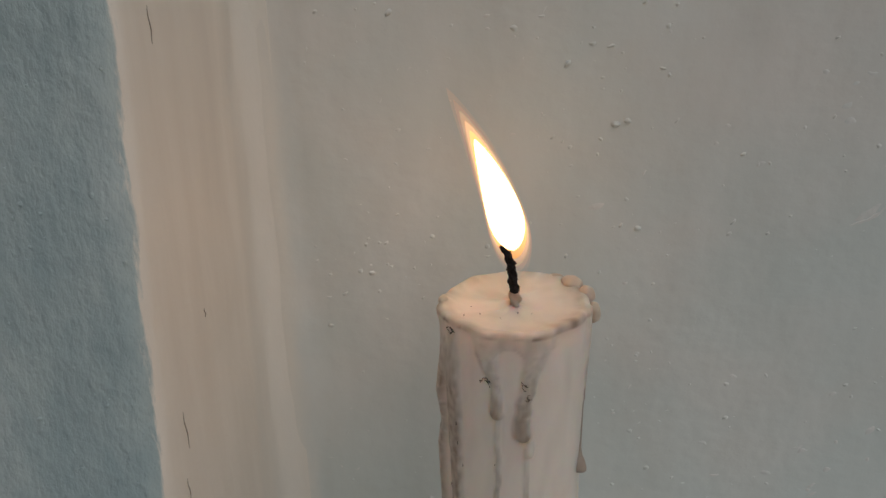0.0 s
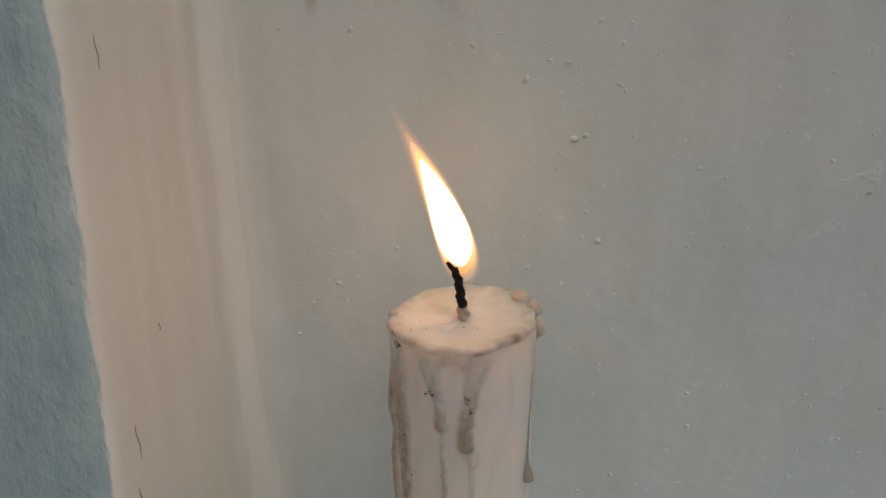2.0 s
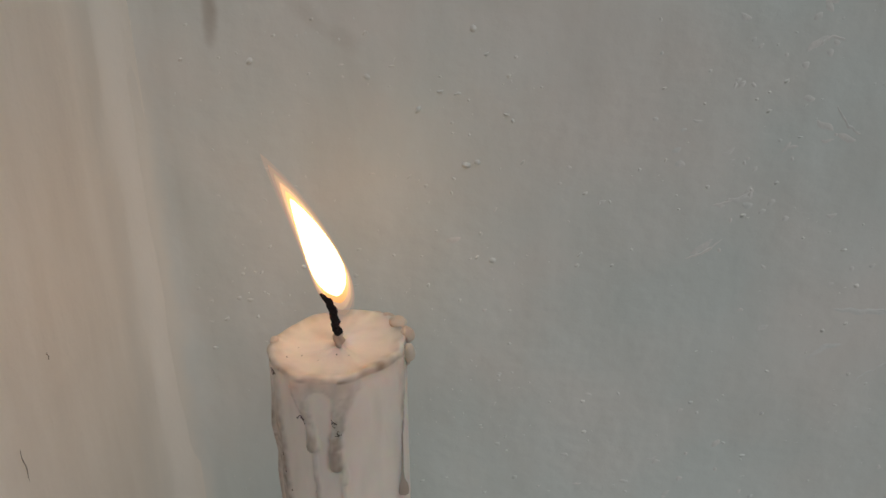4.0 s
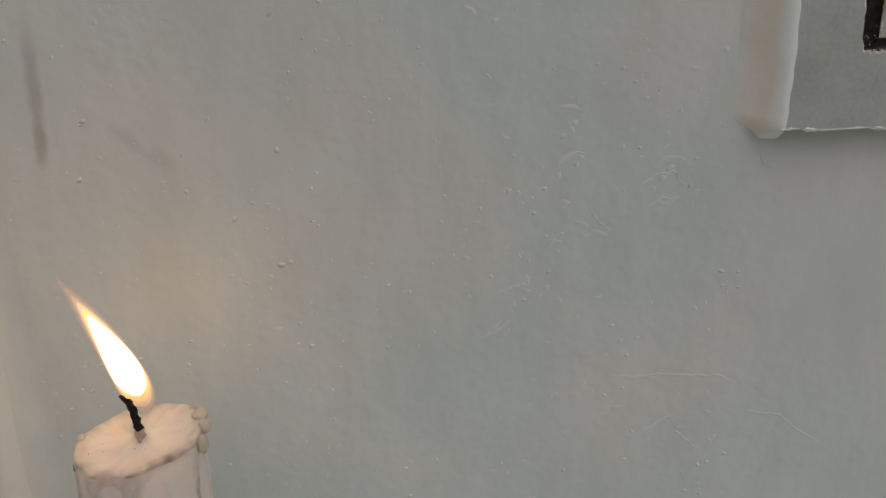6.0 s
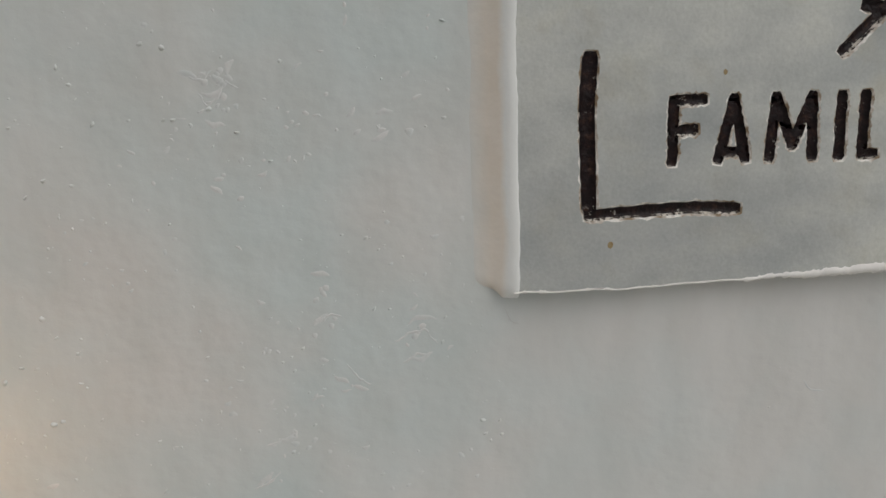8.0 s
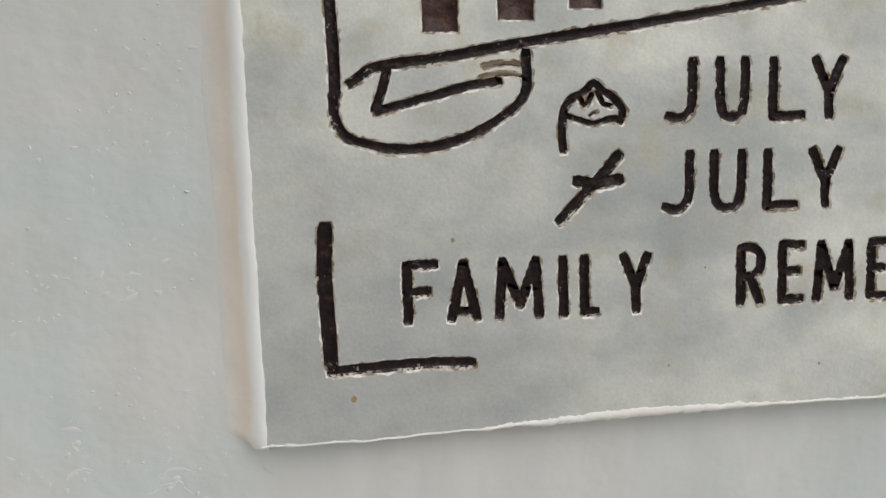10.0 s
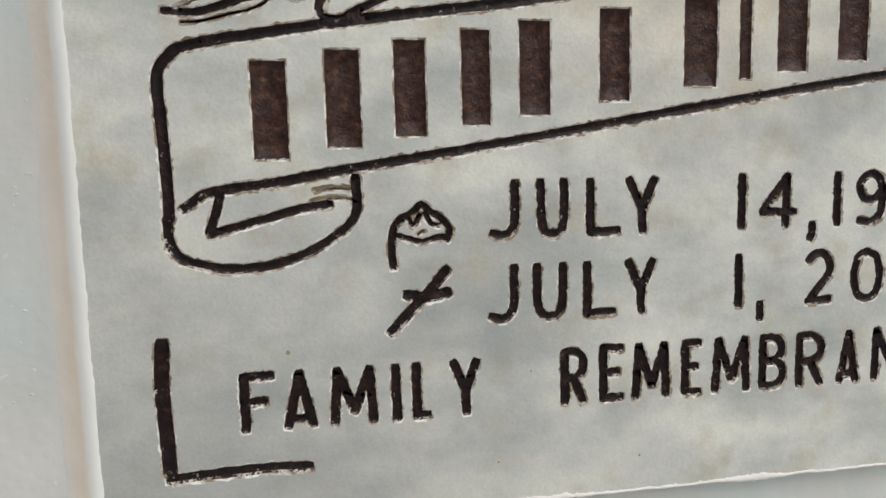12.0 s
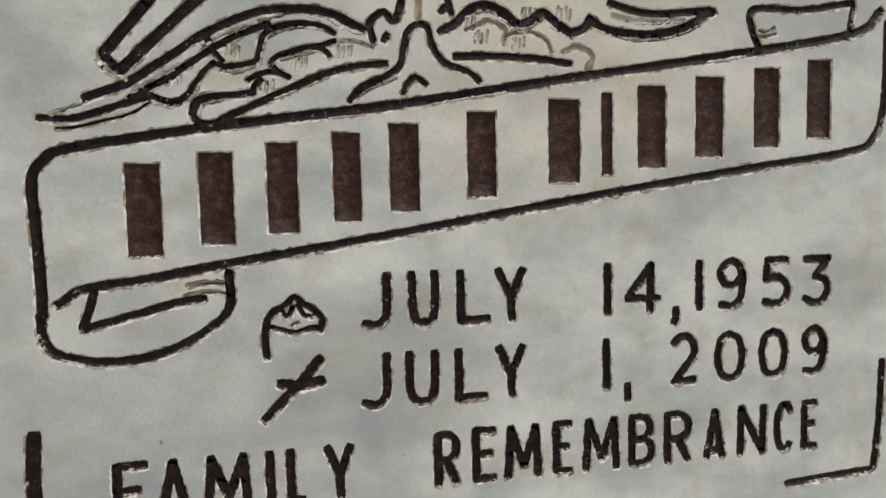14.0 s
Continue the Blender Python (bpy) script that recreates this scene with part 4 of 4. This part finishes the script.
    mesh_object("slab_edge", side, [(i, n + i, n + (i + 1) % n, (i + 1) % n) for i in range(n)], M_MARBLE, plaque, smooth=False)
    part_mesh("chipped_edge", np.where(keep & chip)[0], M_CHIP, lambda i: RIM if low[i] else 0.0, "pale chipped edges of the cuts")
    part_mesh("paint_bed", np.where(keep & (owner >= 0))[0], M_BLACK, lambda i: DEEP + 0.0003)
    # which triangles share an edge, to raise the sides of each cut
    by_edge = {}
    for k in np.where(keep)[0]:
        t = tri[k]
        for a, b in ((t[0], t[1]), (t[1], t[2]), (t[2], t[0])):
            by_edge[(a, b)] = k
    for k, (kind, _, _) in enumerate(shapes):
        ids = np.where((owner == k) & keep)[0]
        if not len(ids):
            continue
        walls = []
        for m in ids:
            t = tri[m]
            for a, b in ((t[0], t[1]), (t[1], t[2]), (t[2], t[0])):
                other = by_edge.get((b, a))
                if other is None or owner[other] < 0:
                    walls.append((a, b))
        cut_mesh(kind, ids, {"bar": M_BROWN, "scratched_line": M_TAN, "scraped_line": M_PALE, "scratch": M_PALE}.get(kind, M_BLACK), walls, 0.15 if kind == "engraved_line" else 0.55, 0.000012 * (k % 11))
    # brown spots in the stone
    for x, z, r in ((176, 219.6, 0.75), (204.5, 262.5, 0.55), (276.5, 252, 0.3), (266, 224, 0.3), (312, 222, 0.35)):
        ring = [(x + r * math.cos(a) * (1 + 0.3 * noise.noise(Vector((a, x, 0)))), z + 1.3 * r * math.sin(a)) for a in np.linspace(0, 2 * math.pi, 13)[:-1]]
        mesh_object("stone_spot", [(a * MM, FACE_Y - 0.00006, b * MM) for a, b in ring], [tuple(range(12))], M_RUST, plaque, smooth=False)
    return plaque


def build_plaster_border():
    """Plaster drawn up against the plaque's side, and the bead under its lower edge."""
    prof = ((138.2, 44.0), (140.0, 43.3), (141.8, 42.75), (143.4, 42.1), (144.9, 41.3), (146.2, 40.4), (147.4, 39.4), (148.4, 38.6), (149.4, 38.0), (150.2, 37.5), (151.0, 37.3), (151.8, 37.3), (152.4, 37.6), (152.7, 38.6))
    verts, zs = [], np.concatenate([np.array([204.6, 205.0, 205.8, 207.0, 208.6, 210.5]), np.arange(212, 502, 2.0)])
    for z in zs:
        end = min(1.0, max(0.0, (z - 204.6) / 3.0)) ** 0.5
        for x, y in prof:
            foot = 205.0 + 2.6 * min(1.0, max(0.0, (147.4 - x) / 2.2)) + 0.9 * noise.noise(Vector((x * 0.5, 6, 2)))
            w = noise.noise(Vector((x * 0.08, 1, z * 0.06)))
            f = noise.noise(Vector((x * 0.3, 4, z * 0.35)))
            fray = 1.0 if x > 152.3 else 0.0
            xx = 150.8 + (x - 150.8) * (0.78 + 0.22 * min(1.0, max(0.0, (z - 204.6) / 5.0)) ** 0.6) - 0.5 + 0.35 * w + fray * 0.45 * f
            verts.append((xx * MM, (44.4 + (y - 44.4) * end - 0.25 * w - 0.1 * f) * MM, (foot + (z - 204.6) / 13.4 * (218 - foot) if z < 218 else z) * MM))
    c = len(prof)
    faces = grid_faces(len(zs), c)
    faces.append(tuple(range(c))[::-1])
    ob = mesh_object("trim", verts, faces, M_WARMED)
    ob.data.flip_normals()
    tagged(ob, "thick plaster along the plaque's side, candle warmth painted in", "plaster", kind="structure")

    verts, faces, m = [], [], 8
    xs = np.arange(150.5, 470, 0.7)
    for x in xs:
        zc = 207.7 + 3.0 * min(1.0, max(0.0, (x - 180) / 80)) + 0.5 * noise.noise(Vector((x * 0.12, 0, 3)))
        broad = max(0.0, math.sin((x - 212) * math.pi / 88)) if 212 < x < 300 else max(0.0, 1 - abs(x - 352) / 16) if 330 < x < 364 else 0.0
        r = max(0.08, (0.24 if x < 212 else 0.42) + 1.1 * broad + 0.55 * noise.noise(Vector((x * 0.35, 8, 5))) + 0.6 * noise.noise(Vector((x * 0.95, 8, 2))))
        for k in range(m):
            a = 2 * math.pi * k / m
            j = 1 + 0.25 * noise.noise(Vector((x * 0.5, math.cos(a), math.sin(a))))
            verts.append((x * MM, (38.6 + 1.5 * math.sin(a) * j) * MM, (zc + r * math.cos(a) * j) * MM))
    faces = grid_faces(len(xs), m, True)
    ob = mesh_object("trim", verts, faces, M_PLASTER)
    tagged(ob, "ragged white plaster bead under the plaque", "plaster", kind="structure")


# ---------------------------------------------------------------- candle
R, TOP = 0.0125, 0.150


def rim_height(a):
    """Height of the candle's rim round the wick, lower in front where the wax ran over."""
    return TOP + 0.0009 * math.sin(a + 0.5) + 0.0005 * noise.noise(Vector((math.cos(a) * 2, math.sin(a) * 2, 1)))


# runs of wax: angle (degrees), height, half width and thickness (mm) down each one
RUNS = (
    ((196, 151, 1.9, 0.5), (198, 141, 2.2, 0.8), (193, 133.5, 1.9, 1.5), (197, 128, 1.8, 0.7), (192, 122.5, 1.6, 1.2), (195, 112, 1.8, 0.8), (193, 60, 1.6, 0.8), (192, 12, 1.4, 0.8)),
    ((212, 150, 2.2, 0.4), (213, 138, 2.2, 0.7), (217, 128, 1.9, 0.7), (220, 118, 1.5, 0.6), (219, 95, 1.3, 0.6), (219, 30, 1.2, 0.7)),
    ((244, 149, 2.0, 0.35), (247, 145, 1.9, 0.5), (251, 142, 1.2, 0.5), (255, 139.5, 0.9, 0.5), (256, 137, 1.0, 0.8), (256, 135.0, 1.15, 1.1)),
    ((288, 149, 2.2, 0.35), (284, 145, 1.9, 0.5), (279, 141, 1.3, 0.6), (277, 138, 1.15, 0.7), (275, 134, 1.25, 1.0), (275, 131.4, 1.35, 1.3)),
    ((280, 131.5, 0.5, 0.3), (281, 129, 0.7, 0.6), (281, 127.6, 0.75, 0.8)),
    ((256, 134, 0.5, 0.2), (257, 120, 0.45, 0.3), (256, 90, 0.6, 0.4), (256, 40, 0.7, 0.5)),
    ((279, 128, 0.5, 0.2), (278, 110, 0.5, 0.3), (278, 60, 0.7, 0.5)),
    ((344, 150, 1.2, 0.5), (343, 144, 0.9, 0.6), (343, 139, 0.6, 0.4), (342, 133, 0.4, 0.2)),
)
BEADS = ((186, 0.9), (176, 0.6))
# set lumps of wax on the rim: angle (degrees), distance from the axis, height, and half sizes across and up (mm)
LUMPS = ((356, 13.3, 148.0, 1.5, 1.9), (13, 12.9, 149.8, 1.8, 1.5), (33, 12.3, 150.5, 2.2, 1.2), (50, 12.2, 150.2, 1.9, 0.9), (64, 12.1, 150.1, 1.7, 0.6), (3, 12.7, 146.2, 0.9, 1.8), (182, 12.4, 149.6, 1.1, 0.9))


def swell(deg, h):
    """How far the wax stands out from the plain cylinder (m), and how grey it is (0 to 1)."""
    out, grey = 0.0, 0.0
    for run in RUNS:
        top, end = run[0][1], run[-1][1]
        if h > top + 0.5 or h < end - 2.5:
            continue
        hs = [-k[1] for k in run]
        c, w, th = (float(np.interp(-max(h, end), hs, [k[n] for k in run])) for n in (0, 2, 3))
        c += 1.6 * noise.noise(Vector((c, h * 0.25, 4)))
        da = ((deg - c + 180) % 360 - 180) * math.pi / 180 * R / MM
        t2 = (da / w) ** 2 + (max(0.0, end - h) / (w * 1.05)) ** 2
        bump = math.exp(-1.1 * t2 * t2 * t2)
        out = max(out, th * bump)
        tone = 0.28 + 0.72 * min(1.0, max(0.0, (top - h) / 15)) ** 1.3
        grey = max(grey, tone * math.exp(-0.8 * t2 * t2 * t2) * (0.75 + 0.5 * noise.noise(Vector((da * 1.2, h * 0.5, c)))))
    # the broad sheet that ran over the front, drawn down into the two runs
    d = (deg - 269) / 30
    foot = 146.6 - 3.4 * math.exp(-(((deg - 247) / 8.5) ** 2)) - 3.0 * math.exp(-(((deg - 282) / 8.5) ** 2)) + 0.5 * noise.noise(Vector((deg * 0.12, 1, 3)))
    across = math.exp(-d * d * d * d * d * d)
    sheet = across / (1 + math.exp(min(40.0, (foot - h) / 0.22)))
    out += 0.16 * sheet
    rim_line = math.exp(-(((h - foot) / 0.35) ** 2)) * across
    grey = max(grey, 0.34 * sheet * (1 + 0.6 * noise.noise(Vector((deg * 0.13, h * 0.3, 9)))), 0.38 * rim_line)
    # brown line along the lip
    level = h * TOP / rim_height(math.radians(deg))
    lip_line = math.exp(-(((level - 149.0) / 0.32) ** 2)) * (0.75 + 0.9 * noise.noise(Vector((deg * 0.09, 5, 2))))
    grey = max(grey, lip_line if deg > 280 or 190 < deg < 225 else 0.6 * lip_line)
    # set beads round the rim
    for c, size in BEADS:
        da = ((deg - c + 180) % 360 - 180) / 6.6
        bead = math.exp(-da * da * 1.6) * math.exp(-(((h - 148.6 + 0.9 * (c in (3, 352))) / 2.3) ** 2) * 1.2)
        out += size * bead
        grey = max(grey, 0.8 * bead)
    # dirty lip
    lip = math.exp(-(((h - 149.0) / 1.3) ** 2)) * (0.35 + 0.6 * noise.noise(Vector((math.cos(math.radians(deg)) * 4, math.sin(math.radians(deg)) * 4, h * 0.3))))
    mottle = 0.16 * max(0.0, noise.noise(Vector((math.cos(math.radians(deg)) * 6, math.sin(math.radians(deg)) * 6, h * 0.12))))
    grey = max(grey, mottle)
    return out * MM, min(1.0, max(grey, lip, 0.0))


def surface(a, z, out=0.0):
    base = R * (1 + 0.010 * noise.noise(Vector((math.cos(a) * 1.5, math.sin(a) * 1.5, z * 60))))
    r = base + swell(math.degrees(a) % 360, z / MM)[0] + out
    return Vector((r * math.cos(a), r * math.sin(a), z))


def drip(parent, path, mat, label=""):
    """A run of wax: angle (degrees), height (mm), half width (mm) and thickness (mm) along it."""
    key = np.array(path, float)
    steps, m = 30, 12
    ts = np.linspace(0, len(key) - 1, steps)
    vals = np.array([[np.interp(t, range(len(key)), key[:, c]) for c in range(4)] for t in ts])
    verts = []
    for i, (deg, z, w, thick) in enumerate(vals):
        a = radians(deg)
        u = i / (steps - 1)
        fade = min(1.0, math.sqrt(max(0.0, 1 - max(0.0, (u - 0.9) / 0.1) ** 2)) + 0.03) * min(1.0, 0.25 + u * 9)
        wob = 1 + 0.16 * noise.noise(Vector((deg, z * 0.5, 2)))
        for k in range(m):
            phi = 2 * math.pi * k / m
            da = w * MM * fade * wob * math.cos(phi) / R
            verts.append(surface(a + da, z * MM, thick * MM * (math.sin(phi) * fade * 0.85 - 0.42)))
    faces = grid_faces(steps, m, True) + [tuple(range(m))[::-1], tuple(range((steps - 1) * m, steps * m))]
    return mesh_object("drip", verts, faces, mat, parent, label)


def thread(name, pts, radii, mat, parent, m=7, twist=0.0, label=""):
    verts = []
    for i, (p, r) in enumerate(zip(pts, radii)):
        d = (pts[min(i + 1, len(pts) - 1)] - pts[max(i - 1, 0)]).normalized()
        side = d.cross(Vector((0, 1, 0.01))).normalized()
        up = side.cross(d)
        for k in range(m):
            a = 2 * math.pi * k / m + twist * i
            rr = r * (1 + (0.22 if twist else 0.0) * math.cos(3 * (a - twist * i)))
            verts.append(p + (side * math.cos(a) + up * math.sin(a)) * rr)
    faces = grid_faces(len(pts), m, True) + [tuple(range(m))[::-1], tuple(range((len(pts) - 1) * m, len(pts) * m))]
    return mesh_object(name, verts, faces, mat, parent, label)


def flame_axis(u):
    """The bent middle line of the flame, from beside the wick to its tip."""
    return Vector((0.0007 - 0.0042 * u - 0.0080 * u * u, 0.0038 * max(0.0, 1 - u) ** 1.5, 0.1516 + 0.0335 * u))


def flame_shell(parent, name, lo, hi, width, mat, label=""):
    """A closed tongue round the flame's axis, from lo to hi of its length."""
    rows, m = 34, 20
    verts = []
    for i in range(rows):
        v = i / (rows - 1)
        u = lo + (hi - lo) * v
        along = (flame_axis(u + 0.01) - flame_axis(u - 0.01)).normalized()
        side = along.cross(Vector((0, 1, 0))).normalized()
        back = side.cross(along)
        r = width * math.sin(math.pi * v ** 0.62) ** (1.1 if v < 0.327 else 0.78) + 0.00002
        lick = 1 + 0.05 * math.sin(7 * u + 1)
        for k in range(m):
            a = 2 * math.pi * k / m
            verts.append(flame_axis(u) + side * math.cos(a) * r * lick + back * math.sin(a) * r * 0.8)
    return mesh_object(name, verts, grid_faces(rows, m, True), mat, parent, label)


def build_candle():
    candle = new("candle")
    candle.location = (0.0002, 0.0016, 0.0)
    tagged(candle, "lit white wax candle with grey drips, standing on the ledge", "candle")
    n = 240
    verts, tint = [], []
    heights = list(np.linspace(0, 0.092, 18)) + list(np.arange(0.094, 0.1493, 0.00045))
    for h in heights:
        for k in range(n):
            a = 2 * math.pi * k / n
            z = h * rim_height(a) / TOP
            verts.append(surface(a, z))
            tint.append(swell(360 * k / n, z / MM)[1])
    inner = ((0.00008, 0.0004), (0.0003, 0.00015), (0.0007, 0.0), (0.0012, 0.0001), (0.0019, 0.0004), (0.0030, 0.0007), (0.0050, 0.0009), (0.0075, 0.0010), (0.0095, 0.0009), (0.0113, 0.0005), (0.01235, 0.0003))
    for inset, down in inner:
        for k in range(n):
            a = 2 * math.pi * k / n
            edge = max(0.0, 1 - inset / 0.0034)
            p = surface(a, 0.1493 * rim_height(a) / TOP)
            f = 1 - inset / R
            up = sum(0.0008 * size * math.exp(-(((360 * k / n - c + 180) % 360 - 180) / 7.2) ** 2) for c, size in BEADS) * math.sin(math.pi * min(1.0, inset / 0.0034)) ** 0.7
            wavy = 0.00013 * noise.noise(Vector((p.x * f * 260, p.y * f * 260, 2)))
            verts.append((p.x * f, p.y * f, rim_height(a) - down - 0.0001 + up + wavy))
            g = noise.noise(Vector((p.x * f * 420, p.y * f * 420, 5)))
            tint.append(edge * min(1.0, max(swell(360 * k / n, 148.7)[1], 0.3 + 0.5 * g)) + (1 - edge) * max(0.0, 0.25 * g))
    rows = len(heights) + len(inner)
    faces = grid_faces(rows, n, True) + [tuple(range(n))[::-1], tuple(range((rows - 1) * n, rows * n))]
    body = mesh_object("body", verts, faces, M_WAX, candle)
    attr = body.data.color_attributes.new("grey_wax", "FLOAT_COLOR", "POINT")
    attr.data.foreach_set("color", np.repeat(np.array(tint, dtype=np.float32), 4))

    # the long thread of wax with its hanging drop
    drip(candle, ((342, 136, 0.35, 0.35), (341, 130, 0.38, 0.4), (339, 124, 0.5, 0.6), (338, 122.4, 0.8, 1.4), (338, 121.2, 1.3, 2.8), (338, 120.0, 1.5, 3.4), (338, 118.8, 1.2, 3.0)), M_DRIP, "thin run of wax with a grey drop")

    for deg, r, z, w, h in LUMPS:
        bm = bmesh.new()
        bmesh.ops.create_icosphere(bm, subdivisions=3, radius=1.0)
        a = radians(deg)
        for v in bm.verts:
            k = 1 + 0.12 * noise.noise(v.co * 1.3 + Vector((deg, 0, 0)))
            sag = 1 + 0.18 * max(0.0, -v.co.z)
            out, across, up = v.co.x * w * 0.8 * k, v.co.y * w * k * sag, v.co.z * h * k
            v.co = Vector((math.cos(a) * (r - 0.05 + out) - math.sin(a) * across, math.sin(a) * (r - 0.05 + out) + math.cos(a) * across, z + up)) * MM
        me = bpy.data.meshes.new("wax_bead")
        bm.to_mesh(me)
        bm.free()
        me.materials.append(M_LUMP)
        me.polygons.foreach_set("use_smooth", [True] * len(me.polygons))
        new("wax_bead", me).parent = candle

    # soot squiggles caught in the drips
    rng = random.Random(3)
    for deg, z, size, branches in ((212, 147.4, 1.5, 3), (250, 140.8, 1.5, 3), (275, 140.6, 1.1, 2), (279, 138.6, 1.2, 2), (223, 131, 0.8, 1), (225, 127, 1.0, 1), (226, 123, 0.9, 1), (210, 117, 1.0, 1), (256, 125, 0.4, 1), (257, 118, 0.5, 1), (280, 117, 0.4, 1)):
        for branch in range(branches):
            wander = 0.03 if branches > 1 else 0.008
            pts, a, h = [], radians(deg + rng.uniform(-2, 2)), z + rng.uniform(-0.4, 0.4)
            for k in range(9):
                pts.append(surface(a, h * MM, 0.00002))
                a += rng.uniform(-wander, wander) * size
                h -= rng.uniform(-0.15, 0.55) * size / 2.4
            thread("soot_mark", pts, [0.00002 + 0.00008 * rng.random() for _ in pts], M_SOOT, candle, 5)
    for x, y, s in ((-6, -4.5, 0.12), (-2.6, -6.2, 0.08), (0.3, -3.9, 0.13), (2.6, -4.1, 0.09), (-7.5, -1.6, 0.1), (-8.6, -5.2, 0.13)):
        bm = bmesh.new()
        bmesh.ops.create_icosphere(bm, subdivisions=1, radius=s * MM)
        bmesh.ops.translate(bm, vec=(x * MM, y * MM, TOP - 0.0011), verts=bm.verts[:])
        me = bpy.data.meshes.new("soot_speck")
        bm.to_mesh(me)
        bm.free()
        me.materials.append(M_SOOT)
        new("soot_speck", me).parent = candle

    # wick: waxy foot, charred braid leaning over at the tip
    line = [Vector((0.0002 - 0.00004 * k - 0.0013 * max(0, (k - 26) / 14) ** 1.5 + 0.00012 * noise.noise(Vector((k * 0.3, 0, 7))), -0.0009 * max(0, (k - 20) / 20) ** 2, 0.1486 + 0.00029 * k - 0.0007 * max(0, (k - 28) / 12) ** 2)) for k in range(41)]
    radii = [(0.00088 - 0.000006 * k if k < 30 else 0.00070 - 0.000042 * (k - 30)) * (1 + 0.34 * noise.noise(Vector((k * 0.9, 3, 1)))) for k in range(41)]
    wick = thread("wick", line, radii, M_WICK, candle, 12, 0.28, "charred black braided wick")
    thread("wick_foot", line[:10], [0.00125, 0.00108, 0.00102, 0.00100, 0.00099, 0.00098, 0.00097, 0.00096, 0.00092, 0.0008], M_FOOT, wick, 12, 0.28)

    flame = flame_shell(candle, "flame", 0.0, 1.0, 0.0035, M_FLAMES[0], "yellow-white flame leaning aside")
    for k in range(1, len(M_FLAMES)):
        f = k / (len(M_FLAMES) - 1)
        name = "flame_edge" if f < 0.4 else "yellow_flame" if f < 1 else "bright_flame"
        flame_shell(flame, name, 0.18 * f ** 1.4, 1 - 0.24 * f ** 0.9, 0.0035 * (1 - 0.14 * f), M_FLAMES[k])
    return candle


FLAME_POWER = (0.07, 0.14, 0.28, 0.55, 1.0, 8.6)
M_FLAMES = [glow("burning_gas", (1.0, 0.38 + 0.030 * k, 0.10 + 0.023 * k), power) for k, power in enumerate(FLAME_POWER)]

wall_ob, pillar_ob = build_setting()
build_candle()
build_plaster_border()
build_plaque()
build_blisters(wall_ob, pillar_ob)
